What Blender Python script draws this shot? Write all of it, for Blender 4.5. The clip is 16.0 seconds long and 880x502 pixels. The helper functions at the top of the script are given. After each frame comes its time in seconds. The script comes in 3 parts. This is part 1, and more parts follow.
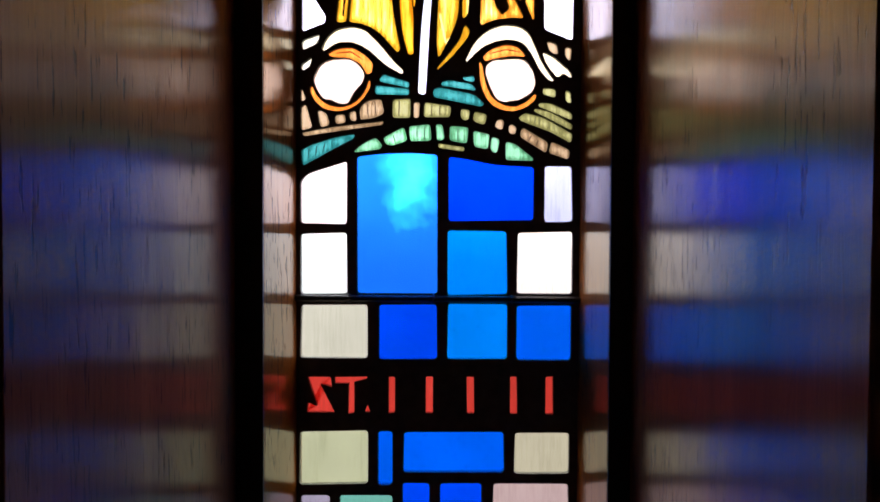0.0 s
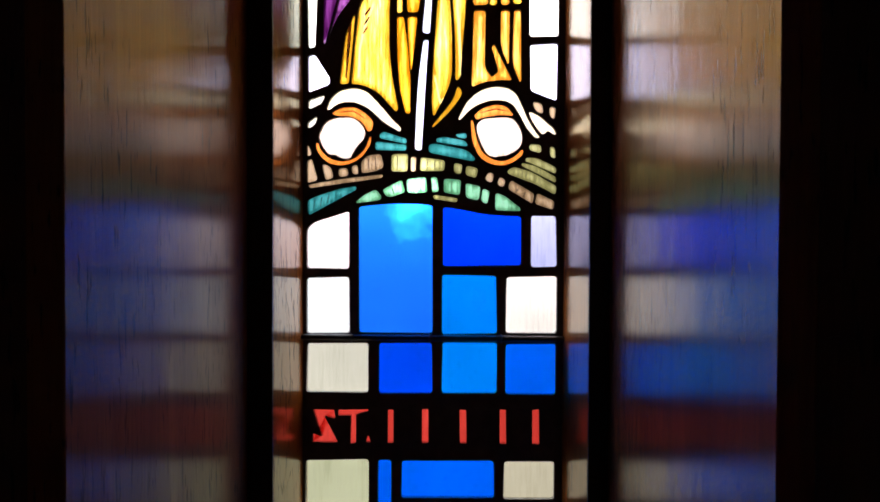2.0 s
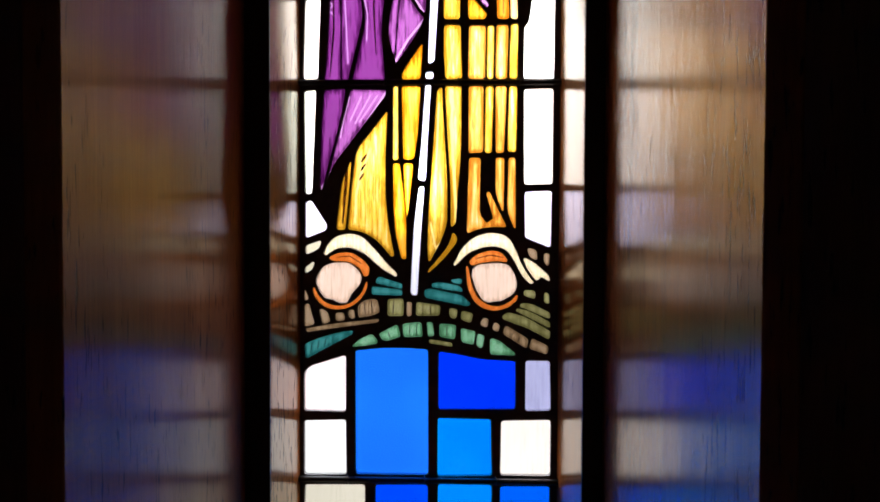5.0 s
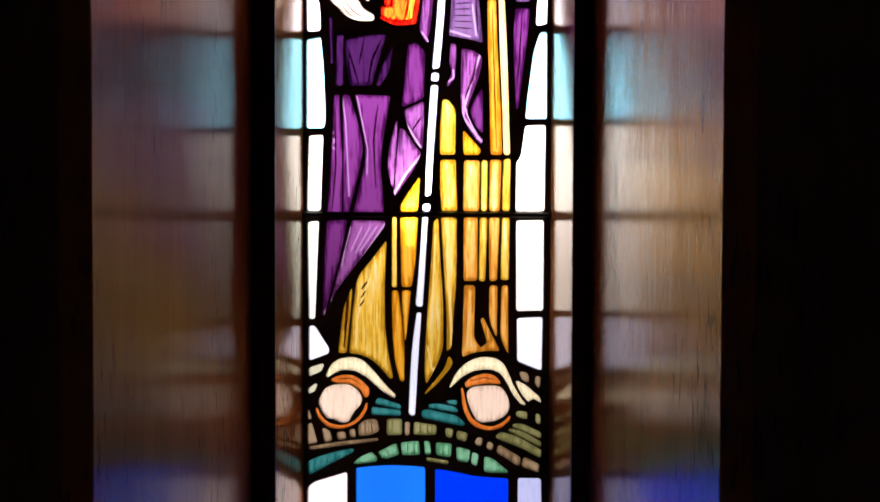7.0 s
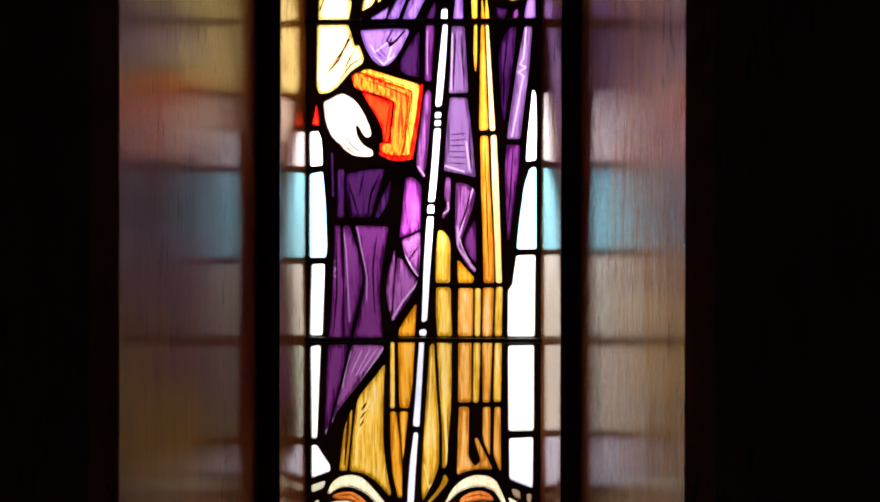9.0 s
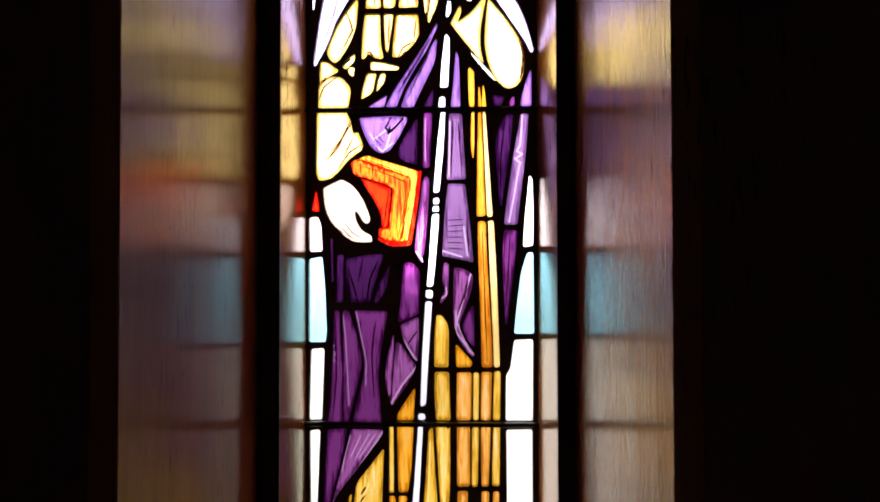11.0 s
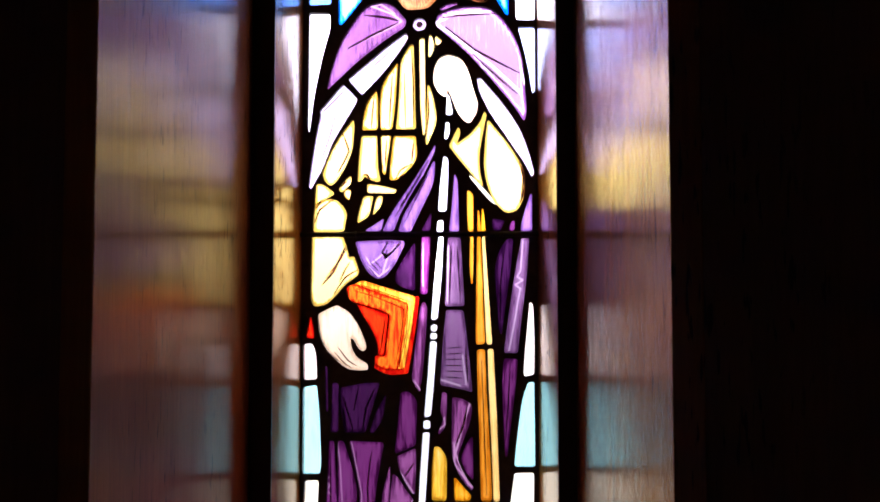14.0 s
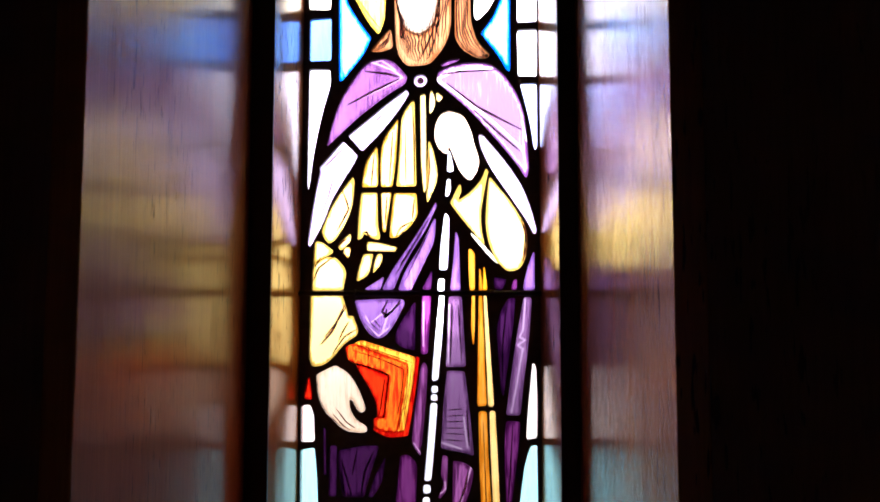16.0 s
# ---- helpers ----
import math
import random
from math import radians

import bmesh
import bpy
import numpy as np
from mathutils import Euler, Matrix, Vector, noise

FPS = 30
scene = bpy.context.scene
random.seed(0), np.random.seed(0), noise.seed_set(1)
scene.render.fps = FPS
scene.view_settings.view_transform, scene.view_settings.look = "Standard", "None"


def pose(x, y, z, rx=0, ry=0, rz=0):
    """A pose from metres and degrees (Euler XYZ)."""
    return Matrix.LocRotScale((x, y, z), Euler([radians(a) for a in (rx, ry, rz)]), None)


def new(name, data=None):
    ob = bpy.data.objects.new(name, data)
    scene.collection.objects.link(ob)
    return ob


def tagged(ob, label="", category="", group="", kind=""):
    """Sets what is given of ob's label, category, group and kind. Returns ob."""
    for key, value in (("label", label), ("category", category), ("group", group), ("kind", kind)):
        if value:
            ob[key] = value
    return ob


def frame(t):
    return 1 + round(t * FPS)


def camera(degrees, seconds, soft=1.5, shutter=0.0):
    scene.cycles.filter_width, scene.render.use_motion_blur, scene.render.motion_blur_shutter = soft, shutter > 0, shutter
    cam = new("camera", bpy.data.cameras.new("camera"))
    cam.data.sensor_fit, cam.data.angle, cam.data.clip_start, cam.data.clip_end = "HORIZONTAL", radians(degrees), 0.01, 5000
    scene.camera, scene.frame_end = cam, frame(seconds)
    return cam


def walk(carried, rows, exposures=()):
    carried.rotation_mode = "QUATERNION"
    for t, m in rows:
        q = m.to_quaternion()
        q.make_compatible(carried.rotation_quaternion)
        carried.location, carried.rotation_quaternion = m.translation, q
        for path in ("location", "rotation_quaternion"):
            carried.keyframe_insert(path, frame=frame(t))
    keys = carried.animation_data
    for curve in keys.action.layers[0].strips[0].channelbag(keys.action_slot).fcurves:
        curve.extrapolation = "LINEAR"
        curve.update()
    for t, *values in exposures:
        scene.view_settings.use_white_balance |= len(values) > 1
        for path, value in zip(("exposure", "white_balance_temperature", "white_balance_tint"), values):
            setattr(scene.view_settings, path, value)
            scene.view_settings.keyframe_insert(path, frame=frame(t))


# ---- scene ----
from mathutils.geometry import delaunay_2d_cdt

# ---- camera ----
cam = camera(52.22, 16.0, soft=1.8)
walk(cam, [
    (0.0, pose(0.0498, -1.2736, 1.3272, 88.037, -0.270, 1.790)),
    (0.5, pose(0.0540, -1.3113, 1.3399, 88.176, -0.262, 1.950)),
    (1.0, pose(0.0547, -1.3552, 1.3562, 88.424, -0.261, 1.982)),
    (1.5, pose(0.0572, -1.3743, 1.3674, 88.521, -0.266, 1.945)),
    (2.0, pose(0.0655, -1.3819, 1.3812, 88.679, -0.247, 1.988)),
    (2.5, pose(0.0685, -1.3843, 1.3999, 88.797, -0.242, 2.001)),
    (3.0, pose(0.0694, -1.3810, 1.4231, 89.044, -0.237, 2.011)),
    (5.5, pose(0.0751, -1.4045, 1.6708, 88.069, -0.237, 2.013)),
    (6.0, pose(0.0808, -1.4222, 1.7176, 88.478, -0.221, 2.107)),
    (6.5, pose(0.0826, -1.4396, 1.7605, 88.581, -0.217, 2.159)),
    (7.0, pose(0.0819, -1.4623, 1.8074, 88.655, -0.208, 2.088)),
    (7.5, pose(0.0852, -1.4796, 1.8553, 88.612, -0.190, 2.140)),
    (8.0, pose(0.0885, -1.5042, 1.9082, 88.794, -0.167, 2.140)),
    (8.5, pose(0.0901, -1.5238, 1.9511, 89.150, -0.135, 2.083)),
    (9.0, pose(0.0914, -1.5396, 1.9898, 89.780, -0.099, 2.078)),
    (11.5, pose(0.1040, -1.5567, 2.1176, 91.799, 0.143, 2.426)),
    (12.0, pose(0.1051, -1.5533, 2.1514, 92.066, 0.111, 2.552)),
    (12.5, pose(0.1072, -1.5496, 2.1834, 92.158, 0.081, 2.627)),
    (13.0, pose(0.1116, -1.5431, 2.2164, 92.352, 0.052, 2.792)),
    (13.5, pose(0.1146, -1.5337, 2.2440, 92.588, 0.028, 2.840)),
    (14.0, pose(0.1182, -1.5198, 2.2686, 92.959, 0.015, 2.874)),
    (14.5, pose(0.1197, -1.5098, 2.2845, 93.399, -0.001, 2.876)),
    (15.0, pose(0.1232, -1.5035, 2.2975, 93.805, -0.036, 2.985)),
    (15.5, pose(0.1258, -1.4985, 2.3064, 94.361, -0.066, 3.142)),
    (16.0, pose(0.1262, -1.4952, 2.3148, 95.013, -0.071, 3.277)),
], exposures=[(0, -0.05), (3, 0.05), (6, 0.25), (9, 0.45), (12, 0.65), (16, 0.88)])

# ---- light: the sky outside the window ----
world = bpy.data.worlds.new("sky")
scene.world = world
world.use_nodes = True
wn = world.node_tree.nodes
sky = wn.new("ShaderNodeTexSky")
sky.sky_type, sky.sun_disc = "NISHITA", False
sky.sun_elevation, sky.sun_rotation = radians(40), radians(20)
world.node_tree.links.new(sky.outputs[0], wn["Background"].inputs[0])
wn["Background"].inputs[1].default_value = 0.05


class Nodes:
    """A node tree with short ways to add and join nodes."""

    def __init__(self, name):
        self.mat = bpy.data.materials.new(name)
        self.mat.use_nodes = True
        self.tree = self.mat.node_tree
        self.out = self.tree.nodes["Material Output"]
        self.bsdf = self.tree.nodes["Principled BSDF"]

    def add(self, kind, ins=(), **props):
        n = self.tree.nodes.new("ShaderNode" + kind)
        if "operation" in props:
            n.operation = props["operation"]
        if "data_type" in props:
            n.data_type = props["data_type"]
        if "blend_type" in props:
            n.blend_type = props["blend_type"]
        if "attribute_name" in props:
            n.attribute_name = props["attribute_name"]
        for k, v in (ins.items() if isinstance(ins, dict) else enumerate(ins)):
            if isinstance(v, bpy.types.NodeSocket):
                self.tree.links.new(v, n.inputs[k])
            elif v is not None:
                n.inputs[k].default_value = v
        return n.outputs[0]

    def to(self, socket, target):
        self.tree.links.new(socket, target)

    def coords(self, sx=1, sy=1, sz=1, kind="Object"):
        tc = self.tree.nodes.new("ShaderNodeTexCoord")
        return self.add("Mapping", {0: tc.outputs[kind], 3: (sx, sy, sz)})

    def ramp(self, fac, *stops):
        n = self.tree.nodes.new("ShaderNodeValToRGB")
        el = n.color_ramp.elements
        while len(el) < len(stops):
            el.new(0.5)
        for e, (p, c) in zip(el, stops):
            e.position, e.color = p, (*c, 1)
        self.to(fac, n.inputs[0])
        return n.outputs[0]

    def math(self, op, a, b=None, c=None):
        return self.add("Math", [a, b, c], operation=op)


SKY = 3.2


def sky_material():
    n = Nodes("bright_sky")
    tc = n.tree.nodes.new("ShaderNodeTexCoord")
    way = n.add("VectorMath", [tc.outputs["Object"]], operation="NORMALIZE")
    sep = n.tree.nodes.new("ShaderNodeSeparateXYZ")
    n.to(way, sep.inputs[0])
    high = n.math("MULTIPLY_ADD", sep.outputs[2], 1.0, 0.5)
    grad = n.ramp(high, (0.1, (0.340, 0.320, 0.342)), (0.40, (0.371, 0.359, 0.385)), (0.455, (0.433, 0.417, 0.460)),
                  (0.5, (0.639, 0.611, 0.685)), (0.56, (0.978, 0.951, 1.070)), (0.63, (1.236, 1.203, 1.370)), (0.8, (1.339, 1.310, 1.519)))
    cloud = n.add("TexNoise", {"Vector": way, "Scale": 9.0, "Detail": 6.0})
    soft = n.ramp(cloud, (0.35, (0.88, 0.88, 0.88)), (0.7, (1.12, 1.12, 1.12)))
    base = n.add("Mix", {0: 1.0, 6: grad, 7: soft}, data_type="RGBA", blend_type="MULTIPLY")
    base = n.tree.nodes[-1].outputs[2]
    # one sunlit cumulus low over the horizon
    d = n.add("VectorMath", [way, CLOUD], operation="SUBTRACT")
    d = n.add("VectorMath", [d, (26.0, 26.0, 14.0)], operation="MULTIPLY")
    length = n.tree.nodes.new("ShaderNodeVectorMath")
    length.operation = "LENGTH"
    n.to(d, length.inputs[0])
    billow = n.add("TexNoise", {"Vector": way, "Scale": 22.0, "Detail": 7.0, "Roughness": 0.6})
    edge = n.math("SUBTRACT", n.math("MULTIPLY_ADD", billow, 1.9, 0.0), length.outputs["Value"])
    puff = n.ramp(edge, (0.0, (0, 0, 0)), (0.35, (0.7, 0.7, 0.7)), (1.0, (4.2, 4.2, 4.2)))
    total = n.add("VectorMath", [base, puff], operation="ADD")
    em = n.add("Emission", [total, SKY])
    n.to(em, n.out.inputs[0])
    return n.mat


# ---- materials ----
CLOUD = (-0.064, 0.997, 0.052)


def wood_material(name, dark, light, rough, coat, gloss, grain=0.25, ior=1.5, arcs=0.0, spec=0.25):
    n = Nodes(name)
    co = n.coords(1, 1, 0.045)
    fine = n.add("TexNoise", {"Vector": co, "Scale": 240.0, "Detail": 5.0, "Roughness": 0.65})
    wide = n.add("TexNoise", {"Vector": n.coords(1, 1, 0.12), "Scale": 14.0, "Detail": 3.0, "Distortion": 0.8})
    both = n.math("MULTIPLY_ADD", fine, 0.55, n.math("MULTIPLY", wide, 0.45))
    col = n.ramp(both, (0.34, dark), (0.52, tuple((a + b) / 2 for a, b in zip(dark, light))), (0.68, light))
    # open pores and drying cracks along the grain
    pore = n.add("TexNoise", {"Vector": n.coords(1, 1, 0.13), "Scale": 210.0, "Detail": 2.0})
    where = n.add("TexNoise", {"Vector": n.coords(1, 1, 0.4), "Scale": 6.0, "Detail": 2.0})
    ring = n.add("TexNoise", {"Vector": n.coords(1, 1, 0.16), "Scale": 4.0, "Detail": 1.0})
    ring = n.math("MULTIPLY", n.ramp(n.math("SINE", n.math("MULTIPLY", ring, 260.0)), (0.75, (0, 0, 0)), (0.95, (1, 1, 1))), n.math("MULTIPLY", arcs, n.ramp(fine, (0.42, (0, 0, 0)), (0.6, (1, 1, 1)))))
    crack = n.math("MULTIPLY", n.ramp(pore, (0.62, (0, 0, 0)), (0.67, (1, 1, 1))), n.ramp(where, (0.42, (0, 0, 0)), (0.6, (1, 1, 1))))
    crack = n.math("MAXIMUM", crack, ring)
    n.add("Mix", {0: crack, 6: col, 7: (*[v * 0.25 for v in dark], 1)}, data_type="RGBA")
    n.to(n.tree.nodes[-1].outputs[2], n.bsdf.inputs["Base Color"])
    n.to(n.math("MULTIPLY_ADD", fine, 0.25, rough - 0.12), n.bsdf.inputs["Roughness"])
    n.bsdf.inputs["Coat Weight"].default_value = coat
    n.bsdf.inputs["Coat Tint"].default_value = (1.0, 0.68, 0.4, 1)
    n.bsdf.inputs["Coat IOR"].default_value = ior
    n.bsdf.inputs["Specular IOR Level"].default_value = spec
    n.bsdf.inputs["Coat Roughness"].default_value = gloss
    wave = n.add("TexNoise", {"Vector": n.coords(1, 1, 0.25), "Scale": 20.0, "Detail": 2.0})
    buckle = n.add("TexNoise", {"Vector": n.coords(1, 1, 0.6), "Scale": 4.5, "Detail": 2.0})
    h = n.math("SUBTRACT", n.math("MULTIPLY_ADD", fine, grain, n.math("MULTIPLY_ADD", wave, 1.2, n.math("MULTIPLY", buckle, 3.0))), n.math("MULTIPLY", crack, 0.8))
    b = n.add("Bump", {"Strength": 0.35, "Distance": 0.002, "Height": h})
    n.to(b, n.bsdf.inputs["Normal"])
    n.to(b, n.bsdf.inputs["Coat Normal"])
    return n.mat


def plain_material(name, a, b, rough, scale=8.0, metal=0.0, bump=0.2):
    n = Nodes(name)
    s = n.add("TexNoise", {"Vector": n.coords(), "Scale": scale, "Detail": 6.0, "Roughness": 0.6})
    n.to(n.ramp(s, (0.35, a), (0.65, b)), n.bsdf.inputs["Base Color"])
    n.bsdf.inputs["Roughness"].default_value = rough
    n.bsdf.inputs["Metallic"].default_value = metal
    g = n.add("TexNoise", {"Vector": n.coords(), "Scale": scale * 20, "Detail": 3.0})
    n.to(n.add("Bump", {"Strength": bump, "Distance": 0.002, "Height": g}), n.bsdf.inputs["Normal"])
    return n.mat


# colour that each kind of glass lets through, and how streaky its painting is
TINTS = {
    "ivory": (0.64, 0.52, 0.19, 0.35), "cream": (0.63, 0.62, 0.48, 0.06),
    "tan_white": (0.96, 0.89, 0.74, 0.1), "cream_white": (0.93, 0.9, 0.74, 0.08), "green_cream": (0.5, 0.53, 0.32, 0.1),
    "tan": (0.53, 0.5, 0.34, 0.1), "pale_green": (0.8, 0.86, 0.66, 0.1), "lilac": (0.85, 0.82, 0.95, 0.1),
    "lavender": (0.36, 0.33, 0.42, 0.1), "rose": (0.56, 0.42, 0.39, 0.1), "pale_rose": (0.95, 0.84, 0.8, 0.1),
    "aqua": (0.15, 0.46, 0.36, 0.1), "cyan": (0.38, 0.88, 0.97, 0.1), "pale_blue": (0.5, 0.58, 0.98, 0.1),
    "clear_blue": (0.11, 0.3, 1.0, 0.1), "sky_glass": (0.08, 0.4, 0.95, 0.2), "clear_azure": (0.009, 0.165, 0.92, 0.02), "azure": (0.0, 0.21, 0.85, 0.03),
    "blue": (0.0, 0.11, 0.85, 0.03), "deep_blue": (0.0, 0.06, 0.85, 0.03), "royal_blue": (0.0, 0.03, 0.85, 0.03),
    "teal": (0.03, 0.18, 0.17, 0.5), "green": (0.15, 0.36, 0.2, 0.7), "brown": (0.26, 0.18, 0.1, 0.5),
    "olive": (0.22, 0.21, 0.085, 0.5), "rust": (0.66, 0.2, 0.035, 0.3), "peach": (0.88, 0.68, 0.5, 0.08),
    "ice": (0.66, 0.68, 0.78, 0.15), "yellow": (0.6, 0.35, 0.035, 0.65), "gold": (0.6, 0.26, 0.012, 0.6),
    "mauve": (0.11, 0.05, 0.125, 0.5), "straw": (0.82, 0.6, 0.2, 0.45), "amber": (0.5, 0.18, 0.012, 0.5), "pale_amber": (0.7, 0.46, 0.16, 0.3),
    "orange": (0.62, 0.28, 0.04, 0.6), "purple": (0.09, 0.014, 0.088, 0.7), "light_purple": (0.18, 0.05, 0.17, 0.8),
    "dark_purple": (0.024, 0.004, 0.03, 0.55), "violet": (0.15, 0.07, 0.22, 0.45), "pale_violet": (0.55, 0.43, 0.68, 0.4),
    "orchid": (0.15, 0.055, 0.17, 0.5), "pale_orchid": (0.5, 0.3, 0.58, 0.35), "flame_orange": (0.7, 0.15, 0.01, 0.6), "flame_red": (0.66, 0.03, 0.004, 0.6), "flame_yellow": (0.8, 0.45, 0.05, 0.5), "chestnut": (0.3, 0.14, 0.06, 0.55),
    "blush": (0.56, 0.42, 0.3, 0.3), "shell": (0.32, 0.24, 0.18, 0.2),
    "cool_white": (0.9, 0.96, 0.9, 0.08), "warm_white": (0.97, 0.92, 0.8, 0.08),
    "pale_ivory": (0.84, 0.72, 0.45, 0.3), "dim_lilac": (0.42, 0.44, 0.66, 0.1), "pale_peach": (0.74, 0.55, 0.41, 0.3),
    "lemon": (0.8, 0.58, 0.08, 0.6), "red": (0.7, 0.07, 0.05, 0.2),
}


TWO_TONE = {"flame_red": ((0.25, 0.001, 0.001), (0.4, 0.008, 0.002)), "flame_orange": ((0.3, 0.002, 0.001), (0.5, 0.011, 0.003)),
            "flame_yellow": ((0.42, 0.08, 0.004), (0.62, 0.32, 0.04)), "sky_glass": ((0.0, 0.06, 0.7), (0.2, 0.52, 1.0)),
            "chestnut": ((0.12, 0.035, 0.01), (0.32, 0.15, 0.07)), "lemon": ((0.3, 0.19, 0.01), (0.6, 0.5, 0.25)),
            "pale_orchid": ((0.08, 0.025, 0.1), (0.17, 0.095, 0.19)), "straw": ((0.22, 0.105, 0.01), (0.66, 0.48, 0.15)),
            "ivory": ((0.28, 0.17, 0.03), (0.72, 0.54, 0.17))}
# glass that is painted at its rim alone
RIMMED = ("sky_glass", "pale_orchid", "straw", "ivory")


def paint_material():
    """Brown glass paint: a thin wash that still lets a little light through."""
    n = Nodes("glass_paint")
    s = n.add("TexNoise", {"Vector": n.coords(), "Scale": 120.0, "Detail": 4.0})
    n.to(n.add("BsdfTransparent", [n.ramp(s, (0.35, (0.2, 0.11, 0.13)), (0.65, (0.38, 0.24, 0.26)))]), n.out.inputs[0])
    return n.mat



def glass_material(name, r, g, b, streak):
    """Leaded glass: each of a pane's two faces takes half of the tint."""
    n = Nodes(name + "_glass")
    tint = tuple(math.sqrt(v) for v in (r, g, b))
    info = n.tree.nodes.new("ShaderNodeObjectInfo")
    off = n.add("VectorMath", [n.coords(1, 1, 0.07), info.outputs["Random"]], operation="ADD")
    brush = n.add("TexNoise", {"Vector": off, "Scale": 260.0, "Detail": 4.0, "Roughness": 0.65})
    cloud = n.add("TexNoise", {"Vector": n.coords(1, 1, 0.5), "Scale": 20.0, "Detail": 3.0})
    mix = n.math("MULTIPLY_ADD", brush, 1.15, n.math("MULTIPLY_ADD", cloud, 0.5, -0.325))
    deep = tuple(v ** (1 + 0.7 * streak) * (1 - 0.42 * streak) for v in tint)
    fade = 0.15 if name.endswith("purple") else 0.75 if name in ("yellow", "orange") else 0.4
    pale = tuple(v + (max(tint) - v) * fade * streak for v in tint)
    if name in TWO_TONE:
        deep, pale = ([math.sqrt(v) for v in c] for c in TWO_TONE[name])
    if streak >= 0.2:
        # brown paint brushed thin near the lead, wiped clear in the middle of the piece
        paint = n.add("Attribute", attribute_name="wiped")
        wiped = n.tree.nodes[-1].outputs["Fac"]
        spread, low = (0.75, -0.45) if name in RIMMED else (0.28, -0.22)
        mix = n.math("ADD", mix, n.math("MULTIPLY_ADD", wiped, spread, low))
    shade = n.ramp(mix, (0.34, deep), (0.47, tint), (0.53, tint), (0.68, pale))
    if streak >= 0.2:
        # lines scraped out of the paint
        n.add("Attribute", attribute_name="scraped")
        scraped = n.tree.nodes[-1].outputs["Fac"]
        n.add("Mix", {0: scraped, 6: shade, 7: (*[v * 0.75 + 0.22 for v in tint], 1)}, data_type="RGBA")
        shade = n.tree.nodes[-1].outputs[2]
    clear = n.add("BsdfTransparent", [shade])
    wave = n.add("TexNoise", {"Vector": n.coords(), "Scale": 60.0, "Detail": 2.0})
    bump = n.add("Bump", {"Strength": 0.3, "Distance": 0.001, "Height": wave})
    gloss = n.add("BsdfGlossy", {"Color": (1, 1, 1, 1), "Roughness": 0.12, "Normal": bump})
    n.to(n.add("MixShader", [0.015, clear, gloss]), n.out.inputs[0])
    return n.mat


GLASS = {k: glass_material(k, *v) for k, v in TINTS.items()}
SKY_MAT = sky_material()
WOOD = wood_material("varnished_wood", (0.17, 0.066, 0.02), (0.32, 0.135, 0.046), 0.45, 0.85, 0.16, 0.35, 1.6, 0.15, 0.05)
JAMB_WOOD = wood_material("glossy_varnished_wood", (0.2, 0.08, 0.026), (0.42, 0.18, 0.06), 0.35, 1.0, 0.08, 0.3, 1.65)
WORN_WOOD = wood_material("worn_varnished_wood", (0.23, 0.09, 0.027), (0.42, 0.18, 0.06), 0.5, 0.4, 0.16, 0.3, 1.5, 0.2, 0.03)
DARK_WOOD = wood_material("dark_stained_wood", (0.1, 0.048, 0.03), (0.18, 0.09, 0.058), 0.5, 0.15, 0.3)
# near-black wood: the shade on the jamb step is put into its colour
STEP_SHADE_WOOD = wood_material("step_shade_wood", (0.012, 0.006, 0.004), (0.03, 0.015, 0.009), 0.5, 0.2, 0.3)
LEAD = plain_material("lead", (0.07, 0.065, 0.065), (0.12, 0.115, 0.115), 0.55, 60, 0.3)
STEEL = plain_material("dark_steel", (0.03, 0.03, 0.03), (0.06, 0.055, 0.05), 0.4, 80, 0.6)
PAINT = paint_material()
# pale, so that the unseen room throws window light back
BOUNCE_PLASTER = plain_material("bounce_plaster", (0.62, 0.54, 0.44), (0.72, 0.64, 0.54), 0.85, 3)
STONE = plain_material("stone_floor", (0.1, 0.09, 0.08), (0.17, 0.15, 0.13), 0.5, 4)


# ---- building helpers ----
def mesh_object(name, verts, faces, material, parent=None):
    me = bpy.data.meshes.new(name)
    me.from_pydata(verts, [], faces)
    bm = bmesh.new()
    bm.from_mesh(me)
    bmesh.ops.recalc_face_normals(bm, faces=bm.faces)
    bm.to_mesh(me)
    bm.free()
    me.materials.append(material)
    ob = new(name, me)
    if parent:
        ob.parent = parent
    return ob


def prism(name, plan, z0, z1, material, bevel=0.0, parent=None):
    """An upright solid on a plan outline, with softened edges."""
    bm = bmesh.new()
    low = [bm.verts.new((x, y, z0)) for x, y in plan]
    top = [bm.verts.new((x, y, z1)) for x, y in plan]
    k = len(plan)
    bm.faces.new(low)
    bm.faces.new(top)
    for i in range(k):
        bm.faces.new((low[i], low[(i + 1) % k], top[(i + 1) % k], top[i]))
    bmesh.ops.recalc_face_normals(bm, faces=bm.faces)
    if bevel:
        bmesh.ops.bevel(bm, geom=[e for e in bm.edges], offset=bevel, segments=2, affect="EDGES", profile=0.5)
    me = bpy.data.meshes.new(name)
    bm.to_mesh(me)
    bm.free()
    me.materials.append(material)
    ob = new(name, me)
    if parent:
        ob.parent = parent
    return ob


def block(name, a, b, material, bevel=0.0, parent=None):
    return prism(name, [(a[0], a[1]), (b[0], a[1]), (b[0], b[1]), (a[0], b[1])], a[2], b[2], material, bevel, parent)


def structure(ob, label):
    return tagged(ob, label, kind="structure")


